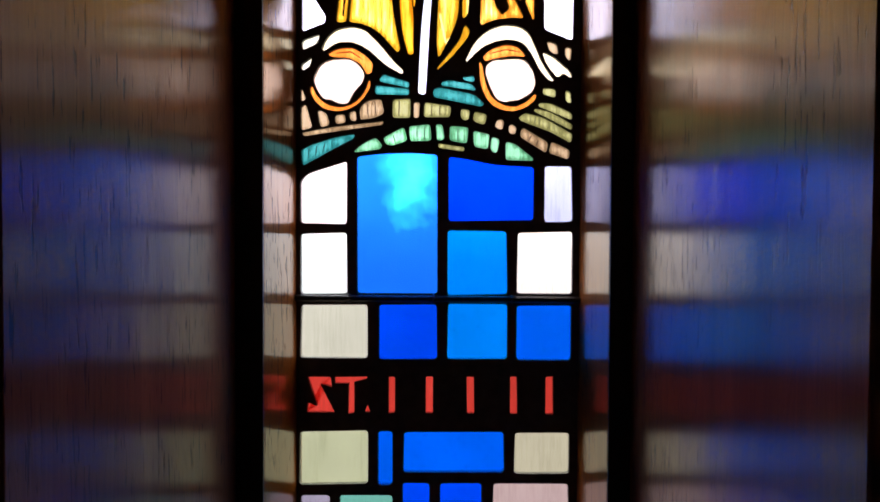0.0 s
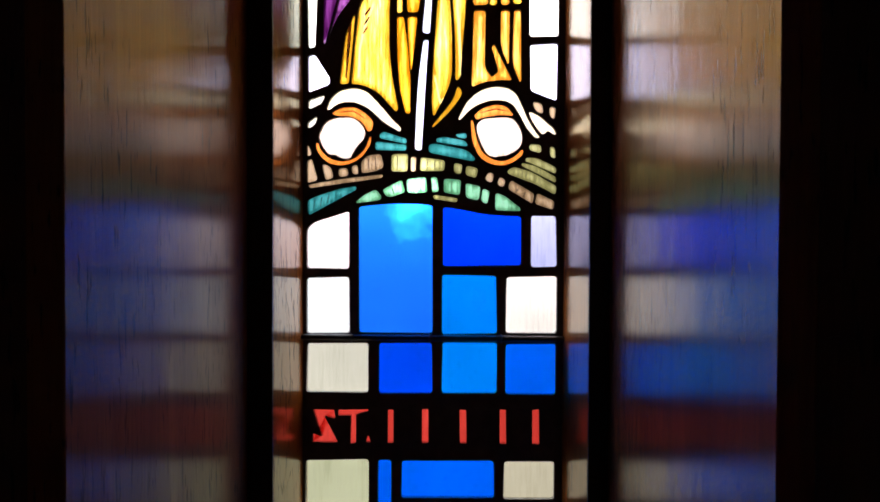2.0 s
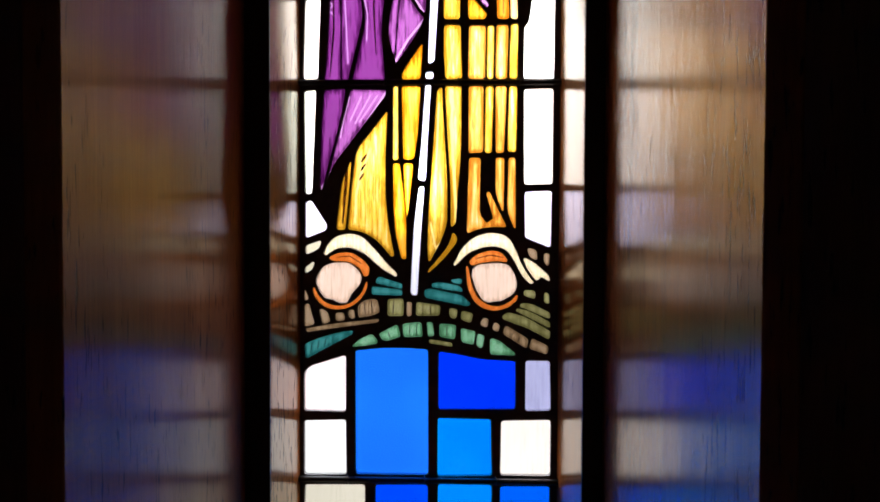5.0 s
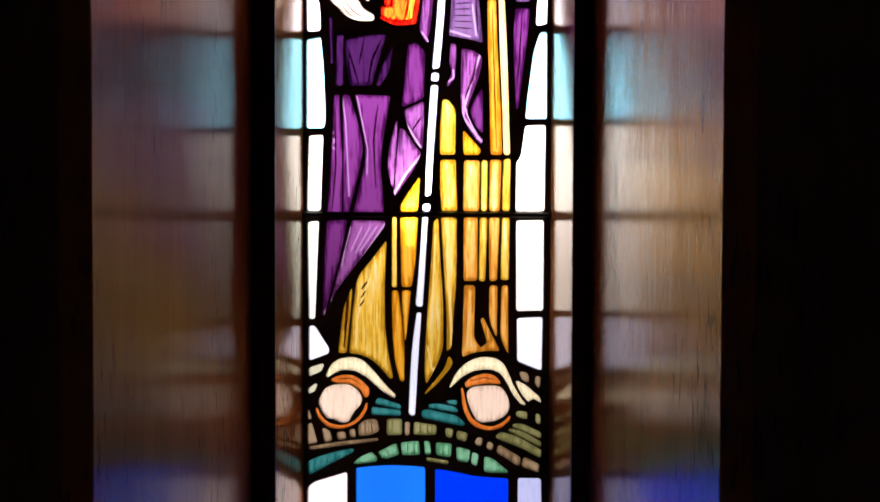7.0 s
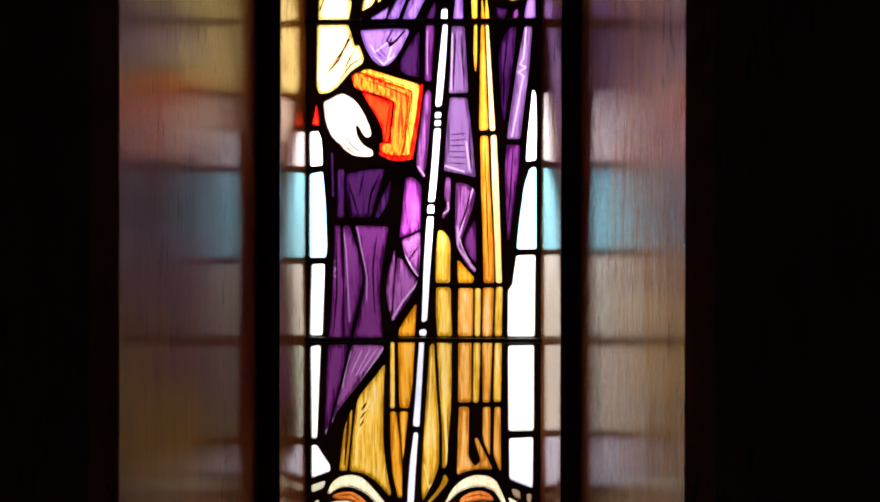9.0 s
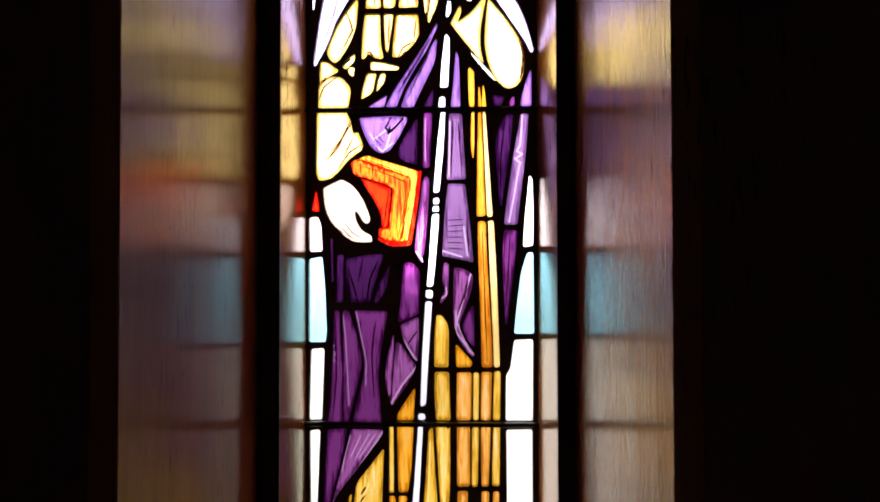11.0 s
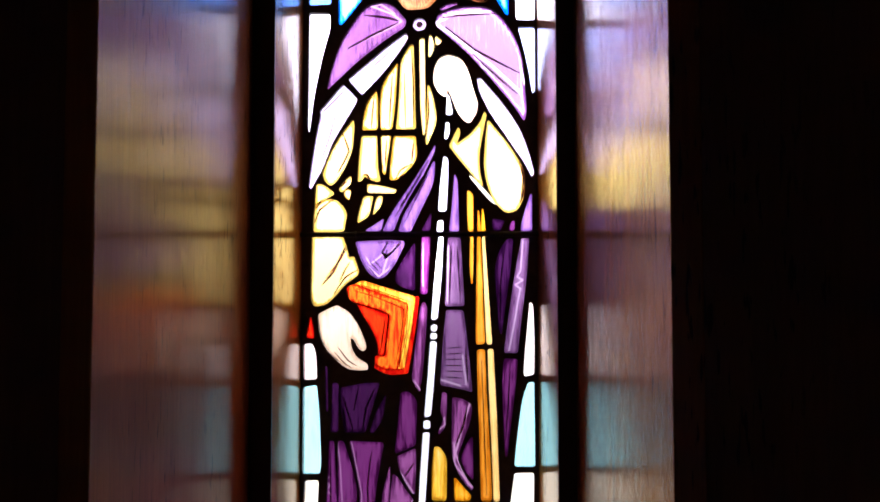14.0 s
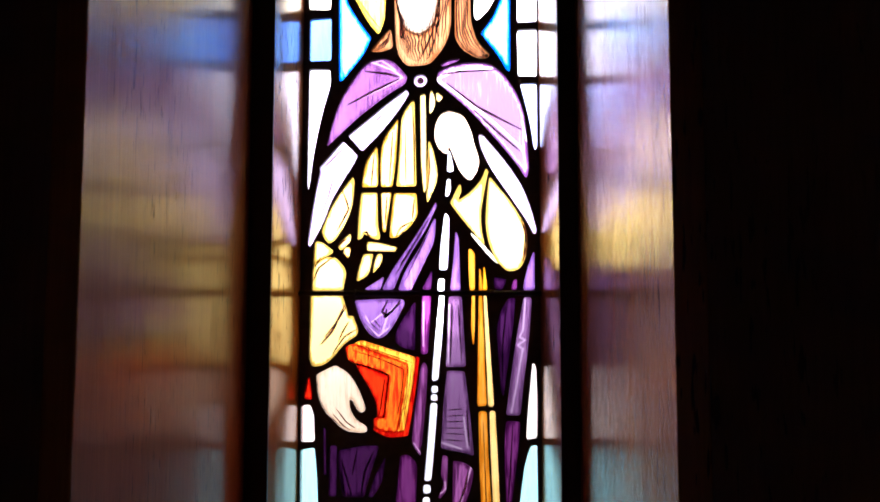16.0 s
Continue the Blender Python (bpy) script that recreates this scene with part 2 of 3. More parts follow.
# ---- the niche in the wall ----
SILL, HEAD, CEIL = 0.84, 3.06, 3.7
GL, GR = -0.1925, 0.205
LEFT = [(GL, 0.03), (GL, 0.004), (-0.2105, -0.137), (-0.246, -0.137), (-0.246, 0.03)]
RIGHT = [(GR, 0.03), (GR, 0.004), (0.2282, -0.137), (0.262, -0.137), (0.262, 0.03)]
# thin strips over the jamb steps, coloured as dark as the shade there
LEFT_STEP_SHADE = [(-0.2103, -0.1372), (-0.2103, -0.1435), (-0.2458, -0.1435), (-0.2458, -0.1372)]
RIGHT_STEP_SHADE = [(0.2286, -0.1372), (0.2286, -0.1415), (0.2568, -0.1415), (0.2568, -0.1372)]
for plan, side in ((LEFT_STEP_SHADE, "left"), (RIGHT_STEP_SHADE, "right")):
    structure(prism("window_stop_" + side, plan, SILL, HEAD, STEP_SHADE_WOOD, 0.001), "nearly black strip over the step of the jamb, shade put into its colour")
for plan, side in ((LEFT, "left"), (RIGHT, "right")):
    structure(prism("window_jamb_" + side, plan, SILL, HEAD, JAMB_WOOD, 0.0015), "varnished dark wooden window jamb beside the glass")
structure(prism("reveal_panel_left", [(-0.246, -0.143), (-0.2155, -0.7715), (-0.243, -0.7715), (-0.273, -0.143)], SILL, HEAD, WORN_WOOD, 0.002),
          "varnished wooden reveal board with fine cracks, lit by the glass")
structure(prism("reveal_panel_right", [(0.257, -0.143), (0.2705, -0.7775), (0.297, -0.7775), (0.289, -0.143)], SILL, HEAD, WOOD, 0.002),
          "varnished wooden reveal board with fine cracks, lit by the glass")
structure(prism("wall_left", [(-0.2432, -0.768), (-1.1, -0.768), (-1.1, 0.03), (-0.246, 0.03), (-0.273, -0.143)], 0, CEIL, DARK_WOOD), "dark stained wooden wall panelling in deep shade")
structure(prism("wall_right", [(0.2972, -0.768), (1.1, -0.768), (1.1, 0.03), (0.262, 0.03), (0.289, -0.143)], 0, CEIL, DARK_WOOD), "dark stained wooden wall panelling in deep shade")
structure(block("window_sill", (-0.30, -0.76, 0), (0.30, 0.03, SILL), DARK_WOOD), "dark wooden window sill below the glass")
structure(block("window_head", (-0.30, -0.76, HEAD), (0.30, 0.03, CEIL), DARK_WOOD), "dark wooden head over the window niche")
# unseen room box; plaster walls set close in to bounce light onto the panelling
structure(block("floor", (-1.1, -2.3, -0.1), (1.1, -0.768, 0), STONE), "dark stone floor")
structure(block("ceiling", (-1.1, -2.3, CEIL), (1.1, 0.03, CEIL + 0.1), BOUNCE_PLASTER), "unseen pale plaster ceiling, added to bounce window light")
structure(block("wall_back", (-1.2, -2.4, 0), (1.2, -2.3, CEIL), BOUNCE_PLASTER), "unseen pale plaster wall, added to bounce window light")
structure(block("wall_side_west", (-1.2, -2.3, 0), (-1.1, 0.03, CEIL), BOUNCE_PLASTER), "unseen pale plaster wall, added to bounce window light")
structure(block("wall_side_east", (1.1, -2.3, 0), (1.2, 0.03, CEIL), BOUNCE_PLASTER), "unseen pale plaster wall, added to bounce window light")


def sky_backdrop():
    """Half a dome of bright sky and hazy distance, far outside the window."""
    radius, verts, faces, cols, rows = 60.0, [], [], 32, 16
    for j in range(rows + 1):
        el = radians(-90 + 180 * j / rows)
        for i in range(cols + 1):
            az = radians(180 * i / cols)
            verts.append((radius * math.cos(el) * math.cos(az), radius * math.cos(el) * math.sin(az), radius * math.sin(el)))
    for j in range(rows):
        for i in range(cols):
            a = j * (cols + 1) + i
            faces.append((a, a + 1, a + cols + 2, a + cols + 1))
    ob = mesh_object("backdrop", verts, faces, SKY_MAT)
    ob.location = (0, 0.2, 1.3)
    structure(ob, "bright hazy sky with a white cloud")


sky_backdrop()

# ---- the leaded window ----
window = tagged(new("stained_glass_panel"), "tall stained glass panel of coloured panes in black lead", "stained glass")
PANES = []


def points(text):
    return [Vector([float(v) / 1000 for v in p.split(",")]) for p in text.split()]


def turned(ps):
    """The outline, running anticlockwise."""
    area = sum(ps[i - 1].x * ps[i].y - ps[i].x * ps[i - 1].y for i in range(len(ps)))
    return ps if area > 0 else ps[::-1]


def rounded(ps, radius=0.004):
    """The outline with its corners rounded, gently bent ones over a longer way."""
    out, k = [], len(ps)
    for i in range(k):
        a, p, b = ps[i - 1], ps[i], ps[(i + 1) % k]
        da, db = a - p, b - p
        bend = da.angle(db, 0.0)
        r = min(radius if bend < 2.1 else 0.03, 0.42 * da.length, 0.42 * db.length)
        u, v = p + da.normalized() * r, p + db.normalized() * r
        for s in (0, 0.33, 0.67, 1):
            out.append(u * (1 - s) ** 2 + p * 2 * s * (1 - s) + v * s * s)
    return out


def grown(ps, by):
    """The outline moved outwards."""
    area = sum(ps[i - 1].x * ps[i].y - ps[i].x * ps[i - 1].y for i in range(len(ps)))
    sign, out = (1 if area > 0 else -1), []
    for i, p in enumerate(ps):
        d = ps[(i + 1) % len(ps)] - ps[i - 1]
        d = d.normalized() if d.length else Vector((1, 0))
        out.append(p + Vector((d.y, -d.x)) * by * sign)
    return out


def slab(name, outline, y0, y1, material, parent):
    k = len(outline)
    verts = [(p.x, y0, p.y) for p in outline] + [(p.x, y1, p.y) for p in outline]
    faces = [tuple(range(k)), tuple(range(2 * k - 1, k - 1, -1))] + [(i, (i + 1) % k, k + (i + 1) % k, k + i) for i in range(k)]
    return mesh_object(name, verts, faces, material, parent)


def inside(p, ps):
    odd = False
    for i in range(len(ps)):
        a, b = ps[i - 1], ps[i]
        if (a.y > p.y) != (b.y > p.y) and p.x < (b.x - a.x) * (p.y - a.y) / (b.y - a.y) + a.x:
            odd = not odd
    return odd


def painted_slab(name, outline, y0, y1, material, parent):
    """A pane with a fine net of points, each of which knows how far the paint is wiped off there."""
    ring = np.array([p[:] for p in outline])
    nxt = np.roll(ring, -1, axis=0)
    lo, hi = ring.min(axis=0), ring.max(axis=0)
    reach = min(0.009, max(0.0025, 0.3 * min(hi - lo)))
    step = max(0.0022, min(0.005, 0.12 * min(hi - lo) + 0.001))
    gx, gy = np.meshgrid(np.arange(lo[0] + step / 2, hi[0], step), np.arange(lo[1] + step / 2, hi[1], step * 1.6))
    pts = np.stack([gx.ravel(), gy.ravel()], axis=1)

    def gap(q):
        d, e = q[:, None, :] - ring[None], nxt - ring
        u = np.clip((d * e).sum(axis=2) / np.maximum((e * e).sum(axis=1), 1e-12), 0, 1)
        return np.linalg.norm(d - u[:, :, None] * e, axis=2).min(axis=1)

    lines = [(c, w) for c, w in SCRAPED if any(inside(p, outline) for p in c)]
    for c, w in lines:
        for i, p in enumerate(c):
            d = (c[min(i + 1, len(c) - 1)] - c[max(i - 1, 0)]).normalized()
            pts = np.concatenate([pts, [(p + Vector((d.y, -d.x)) * k)[:] for k in (0, w / 2, -w / 2, w / 2 + 0.0008, -w / 2 - 0.0008)]])
    if len(pts):
        pts = pts[gap(pts) > 0.0006]
        pts = [Vector(p) for p in pts if inside(Vector(p), outline)]
    flat = [Vector(p) for p in outline] + list(pts)
    vs, _, tris, _, _, _ = delaunay_2d_cdt(flat, [], [list(range(len(outline)))], 1, 1e-7)
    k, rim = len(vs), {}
    for t in tris:
        for i in range(3):
            e = tuple(sorted((t[i - 1], t[i])))
            rim[e] = rim.get(e, 0) + 1
    verts = [(v.x, y0, v.y) for v in vs] + [(v.x, y1, v.y) for v in vs]
    faces = [tuple(t) for t in tris] + [tuple(k + i for i in reversed(t)) for t in tris]
    faces += [(a, b, k + b, k + a) for (a, b), c in rim.items() if c == 1]
    ob = mesh_object(name, verts, faces, material, parent)
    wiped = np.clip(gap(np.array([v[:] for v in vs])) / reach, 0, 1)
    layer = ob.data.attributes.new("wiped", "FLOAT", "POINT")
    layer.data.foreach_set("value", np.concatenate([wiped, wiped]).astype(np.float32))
    clear = np.zeros(k)
    for c, w in lines:
        far = np.linalg.norm(np.array([v[:] for v in vs])[:, None] - np.array([p[:] for p in c])[None], axis=2).min(axis=1)
        clear = np.maximum(clear, np.clip(1 - (far - w / 2 - 0.0002) / 0.0006, 0, 1))
    layer = ob.data.attributes.new("scraped", "FLOAT", "POINT")
    layer.data.foreach_set("value", np.concatenate([clear, clear]).astype(np.float32))
    return ob


SCRAPED = []


def scraped(width, text):
    """A line scraped out of the paint before it was fired, so that the glass shows pale."""
    ps, line = points(text), []
    for a, b in zip(ps, ps[1:]):
        k = max(1, int((b - a).length / 0.0012))
        line += [a.lerp(b, i / k) for i in range(k)]
    SCRAPED.append((line + [ps[-1]], width / 1000))


def glass(tint, text):
    outline = grown(rounded(turned(points(text))), 0.0008)
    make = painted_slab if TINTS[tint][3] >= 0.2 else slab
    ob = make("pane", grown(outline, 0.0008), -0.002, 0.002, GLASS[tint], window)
    PANES.append((ob, tint, outline))


def letter(tint, text):
    outline = rounded(turned(points(text)), 0.0008)
    ob = slab("pane", grown(outline, 0.0005), -0.002, 0.002, GLASS[tint], window)
    PANES.append((ob, tint, outline))


def stroke(tint, width, text):
    """A fired brush line on the pane that it crosses, tapering at its ends."""
    ps = points(text)
    curve = []
    for i in range(len(ps) - 1):
        a, b = ps[max(i - 1, 0)], ps[min(i + 2, len(ps) - 1)]
        for s in range(5):
            u = s / 5
            m = ps[i] * (1 - u) + ps[i + 1] * u
            curve.append(m + ((ps[i] - a) - (b - ps[i + 1])) * 0.05 * u * (1 - u) * 2)
    curve.append(ps[-1])
    left, right = [], []
    for i, p in enumerate(curve):
        d = (curve[min(i + 1, len(curve) - 1)] - curve[max(i - 1, 0)]).normalized()
        w = width * 0.00075 * (0.35 + 0.65 * math.sin(math.pi * (i + 0.5) / len(curve)))
        left.append(p + Vector((d.y, -d.x)) * w)
        right.append(p - Vector((d.y, -d.x)) * w)
    mid = curve[len(curve) // 2]
    home = [ob for ob, t, o in PANES if t == tint and inside(mid, o)] or [ob for ob, t, o in PANES if inside(mid, o)]
    if home:
        slab("painted_line", left + right[::-1], -0.0027, -0.0021, PAINT, home[0])


# lines scraped out of the paint
scraped(2.6, "-86,1726 -99,1694 -107,1659 -109,1618")
scraped(3.2, "40,1821 42,1793 40,1770 43,1722 46,1677 49,1615")
scraped(4.5, "41,1808 43,1794")
scraped(2.2, "9,1615 17,1577 43,1606")
scraped(2.0, "21,1801 18,1722 13,1650")
scraped(2.6, "-160,1672 -136,1710 -100,1759 -62,1817")
scraped(2.4, "-162,1672 -155,1636")
scraped(2.6, "-31,2003 -36,1994 -16,1961 -3,1941")
scraped(2.8, "-3,1929 -27,1899 -46,1867")
scraped(3.0, "66,2022 66,1991 81,1969 95,1952")
scraped(1.6, "-131,2023 -126,1979 -120,1863")
scraped(1.5, "-107,2023 -90,1939 -91,1899")
scraped(2.2, "-147,1965 -151,1959 -143,1952 -151,1945 -143,1938")
scraped(1.4, "-118,1810 -127,1775 -132,1748")
scraped(1.2, "-100,1810 -116,1775")
scraped(1.2, "-87,1810 -109,1770")
scraped(1.2, "-75,1812 -100,1775")
scraped(2.2, "182,2365 178,2314 172,2303 182,2298 169,2290 179,2282")
scraped(1.8, "177,2282 166,2219 158,2179")
scraped(2.6, "44,2130 76,2120")
scraped(2.6, "86,2108 93,2094 78,2046 68,2007 72,1996 90,1955")
scraped(2.0, "80,2171 86,2123")
scraped(2.0, "-2,2128 10,2111")
scraped(1.8, "42,2048 50,2055 49,2067")
scraped(2.2, "-79,2319 -62,2304 -46,2317")
scraped(1.6, "-83,2335 -77,2325 -55,2342")
scraped(2.4, "-26,2361 -46,2342 -55,2312")
scraped(2.0, "56,2356 54,2263")
scraped(1.6, "13,2361 13,2288")
scraped(3.0, "-84,2774 -41,2757 -24,2744 -50,2730 -98,2708")
scraped(3.4, "34,2740 70,2756 127,2758")
scraped(4.0, "34,2739 84,2703 131,2664 176,2621")
scraped(2.0, "-75,2770 -60,2774 -36,2757")
scraped(2.0, "179,2666 186,2632")
glass("lavender", "-187,931 -147,932 -147,867 -187,867")
glass("aqua", "-131,932 -57,933 -56,869 -131,868")
glass("deep_blue", "-41,951 -4,951 -4,870 -40,869")
glass("deep_blue", "13,951 70,952 71,871 13,870")
glass("rose", "89,952 193,953 195,889 88,887")
glass("green_cream", "-188,1023 -92,1026 -92,951 -189,948")
glass("blue", "-76,1025 -57,1025 -57,950 -76,949")
glass("blue", "-39,1024 101,1026 102,970 -40,968")
glass("tan", "119,1025 194,1026 194,969 118,968")
glass("cream", "-186,1205 -93,1206 -93,1131 -188,1131")
glass("deep_blue", "-75,1206 5,1207 6,1131 -75,1130")
glass("azure", "23,1208 105,1208 105,1132 22,1131")
glass("blue", "120,1206 195,1207 195,1131 120,1131")
glass("cool_white", "-187,1306 -123,1308 -122,1223 -187,1222")
glass("clear_azure", "-107,1416 -85,1419 -57,1421 -25,1421 5,1419 6,1224 -106,1224")
glass("royal_blue", "23,1416 46,1413 66,1409 86,1405 114,1403 141,1402 141,1329 23,1327")
glass("azure", "22,1312 103,1311 105,1224 22,1222")
glass("warm_white", "121,1309 196,1311 196,1225 120,1225")
glass("pale_rose", "-187,1382 -177,1392 -145,1402 -123,1409 -123,1322 -187,1323")
glass("dim_lilac", "158,1403 194,1403 196,1327 158,1326")
letter("red", "-178,1103 -145,1103 -143,1089 -160,1093 -139,1052 -179,1052 -178,1066 -164,1061")
letter("red", "-139,1103 -92,1104 -93,1101 -111,1096 -111,1052 -120,1050 -119,1094 -139,1094")
letter("red", "-96,1053 -92,1064 -88,1053")
letter("red", "-62,1104 -53,1104 -53,1053 -62,1052")
letter("red", "-9,1105 1,1105 1,1053 -9,1053")
letter("red", "49,1105 59,1105 60,1053 50,1053")
letter("red", "111,1106 120,1106 121,1053 111,1053")
letter("red", "161,1106 171,1107 172,1053 161,1053")
glass("teal", "-187,1426 -172,1433 -137,1444 -112,1448 -113,1443 -145,1426 -185,1404")
glass("green", "-113,1423 -101,1434 -82,1443 -73,1433 -75,1428")
glass("green", "-71,1443 -42,1458 -37,1440 -57,1433 -65,1434")
glass("green", "-34,1459 -17,1461 -5,1462 -3,1440 -32,1439")
glass("green", "4,1462 12,1462 15,1441 6,1440")
glass("green", "24,1460 49,1458 47,1436 24,1440")
glass("green", "57,1453 79,1448 76,1428 58,1432")
glass("green", "83,1445 93,1441 89,1422 81,1427")
glass("green", "103,1438 116,1434 140,1415 140,1412 103,1413")
glass("olive", "8,1435 43,1430 43,1425 8,1430")
glass("brown", "-187,1487 -181,1490 -172,1458 -187,1454")
glass("brown", "-164,1482 -152,1478 -147,1462 -159,1458")
glass("brown", "-139,1475 -126,1476 -124,1465 -138,1463")
glass("brown", "-119,1479 -110,1481 -109,1467 -117,1468")
glass("brown", "-104,1487 -92,1496 -74,1497 -70,1478 -83,1472 -103,1469")
glass("olive", "-57,1497 -33,1498 -33,1472 -57,1472")
glass("brown", "-27,1493 -20,1493 -21,1472 -27,1472")
glass("olive", "-12,1493 24,1488 23,1473 -13,1473")
glass("olive", "39,1484 51,1482 49,1468 40,1470")
glass("olive", "58,1480 75,1476 72,1462 57,1467")
glass("brown", "91,1469 99,1468 97,1455 87,1459")
glass("brown", "109,1463 117,1458 114,1448 106,1452")
glass("brown", "124,1453 127,1457 161,1437 159,1423 123,1445")
glass("brown", "167,1438 192,1426 190,1414 163,1423")
glass("brown", "-186,1450 -137,1459 -71,1466 -73,1462 -137,1453 -183,1446")
glass("olive", "150,1492 164,1492 194,1478 194,1469 148,1488")
glass("olive", "144,1484 164,1480 194,1463 194,1455 142,1481")
glass("olive", "121,1472 129,1478 155,1472 195,1449 193,1437 164,1453 123,1468")
glass("brown", "159,1578 172,1575 174,1560 163,1564")
glass("brown", "185,1570 193,1569 191,1551 185,1557")
glass("olive", "155,1513 171,1512 171,1500 154,1505")
glass("olive", "186,1510 192,1507 193,1492 186,1495")
glass("tan", "-185,1580 -161,1588 -165,1576 -185,1567")
glass("tan", "-186,1546 -172,1556 -176,1543 -186,1538")
glass("brown", "-187,1513 -181,1497 -187,1495")
glass("teal", "-74,1529 -70,1532 -35,1521 -35,1514 -76,1523")
glass("teal", "-82,1517 -35,1512 -35,1504 -82,1505")
glass("teal", "41,1528 57,1530 57,1522 45,1524")
glass("teal", "12,1522 23,1524 54,1519 60,1510 12,1517")
glass("teal", "-0,1512 10,1514 58,1504 71,1491 67,1488 1,1501")
glass("rust", "-150,1561 -137,1568 -114,1570 -97,1559 -86,1547 -88,1535 -94,1533 -101,1547 -119,1557 -141,1557")
glass("pale_peach", "-170,1526 -159,1547 -144,1553 -119,1554 -105,1544 -98,1532 -101,1521 -114,1507 -121,1492 -134,1492 -144,1498 -154,1498 -163,1509")
glass("rust", "-173,1517 -167,1503 -154,1490 -134,1485 -114,1490 -98,1505 -90,1526 -90,1514 -101,1496 -117,1485 -134,1481 -154,1484 -168,1496 -174,1509")
glass("rust", "70,1557 80,1567 102,1574 119,1571 129,1557 111,1559 84,1555 73,1551")
glass("pale_peach", "74,1535 75,1545 84,1552 111,1554 128,1553 139,1538 143,1520 137,1507 120,1497 107,1496 100,1494 90,1498 80,1515")
glass("rust", "65,1551 68,1544 72,1521 81,1500 98,1489 115,1486 133,1494 144,1506 143,1498 129,1486 111,1481 93,1484 78,1494 67,1517")
glass("pale_ivory", "-157,1568 -150,1584 -137,1595 -114,1599 -97,1594 -79,1576 -57,1550 -44,1538 -44,1533 -66,1545 -92,1569 -114,1579 -137,1578 -154,1566")
glass("pale_ivory", "46,1552 58,1577 75,1593 97,1601 119,1599 132,1591 141,1573 150,1551 163,1531 169,1524 163,1524 150,1538 139,1560 128,1576 110,1582 88,1580 67,1571 47,1551")
glass("pale_ivory", "153,1563 168,1556 191,1536 194,1527 181,1535 174,1528 168,1535 159,1547")
glass("ice", "-8,1672 -2,1672 -6,1612 -12,1504 -21,1506 -18,1576 -15,1621")
glass("ice", "1,1829 8,1829 0,1682 -10,1684 -6,1726")
glass("yellow", "-137,1606 -128,1682 -115,1712 -117,1682 -124,1606")
glass("yellow", "-119,1606 -112,1682 -106,1730 -84,1756 -59,1789 -62,1726 -62,1656 -57,1612 -48,1567 -51,1564 -75,1591 -92,1601 -106,1605")
glass("yellow", "-49,1827 -43,1827 -42,1714 -49,1714")
glass("gold", "-36,1827 -8,1827 -12,1752 -18,1715 -33,1715")
glass("gold", "-49,1708 -40,1708 -34,1664 -29,1607 -30,1576 -29,1561 -35,1561 -44,1594 -48,1638")
glass("gold", "-33,1708 -19,1708 -24,1656 -28,1625 -32,1682")
glass("gold", "-35,1847 -27,1861 -5,1893 -8,1839 -35,1838")
glass("yellow", "19,1820 25,1826 29,1752 34,1682 34,1616 25,1590 7,1556 5,1577 7,1638 13,1726")
glass("yellow", "31,1827 55,1827 55,1726 50,1665 47,1616 41,1610 41,1665 36,1744")
glass("yellow", "44,1602 50,1593 47,1584 27,1559 5,1539 7,1543 30,1571 39,1584")
glass("yellow", "30,1921 53,1921 56,1839 32,1839 29,1883")
glass("orange", "68,1920 92,1920 91,1839 67,1839")
glass("yellow", "96,1920 105,1920 104,1839 96,1839")
glass("orange", "110,1921 127,1921 125,1839 109,1839")
glass("yellow", "132,1922 142,1923 141,1839 130,1839")
glass("orange", "68,1827 89,1827 89,1726 68,1725")
glass("yellow", "94,1827 105,1827 102,1725 93,1725")
glass("orange", "109,1827 125,1827 121,1726 110,1725")
glass("yellow", "130,1827 141,1827 140,1727 128,1727")
glass("orange", "69,1717 85,1717 84,1630 96,1615 107,1624 96,1661 99,1665 110,1643 126,1611 110,1612 84,1609 66,1601")
glass("orange", "110,1717 122,1717 121,1634 110,1661")
glass("orange", "130,1717 139,1717 140,1607 128,1634")
glass("cream_white", "-185,1960 -163,1961 -167,1839 -188,1839")
glass("pale_green", "-187,1819 -170,1821 -176,1662 -185,1661")
glass("lilac", "-185,1648 -177,1650 -153,1613 -154,1605 -185,1593")
glass("cream_white", "167,1976 198,1977 197,1839 152,1839 153,1917 160,1926")
glass("tan_white", "153,1822 196,1823 196,1678 154,1677")
glass("lilac", "155,1664 195,1666 194,1580 156,1595")
glass("purple", "-156,1821 -124,1823 -128,1796 -138,1752 -149,1712 -161,1666 -162,1673 -161,1752")
glass("light_purple", "-115,1822 -61,1821 -63,1812 -93,1772 -119,1737 -144,1706 -159,1662 -155,1667 -144,1712 -126,1778")
glass("purple", "-145,2027 -137,2027 -132,1932 -132,1874 -132,1834 -156,1833 -150,1894 -147,1952")
glass("purple", "-130,2027 -121,2027 -108,1990 -99,1952 -98,1932 -104,1903 -121,1834 -129,1834 -129,1932")
glass("purple", "-110,2027 -53,2025 -59,1990 -67,1942 -69,1904 -65,1865 -63,1834 -113,1834 -104,1874 -92,1923 -94,1952")
glass("light_purple", "-43,1983 -42,1985 -43,1952 -47,1875 -50,1879 -57,1908 -54,1942")
glass("light_purple", "-37,1973 -30,1969 -12,1942 -3,1932 -16,1904 -45,1863 -47,1870 -44,1913 -40,1952")
glass("light_purple", "-30,2002 1,2016 1,1981 -1,1939 -9,1948 -24,1974")
glass("purple", "-24,2108 -12,2111 3,2097 1,2022 -17,2013 -34,2007 -30,2039")
glass("dark_purple", "-152,2153 -149,2150 -147,2077 -150,2077")
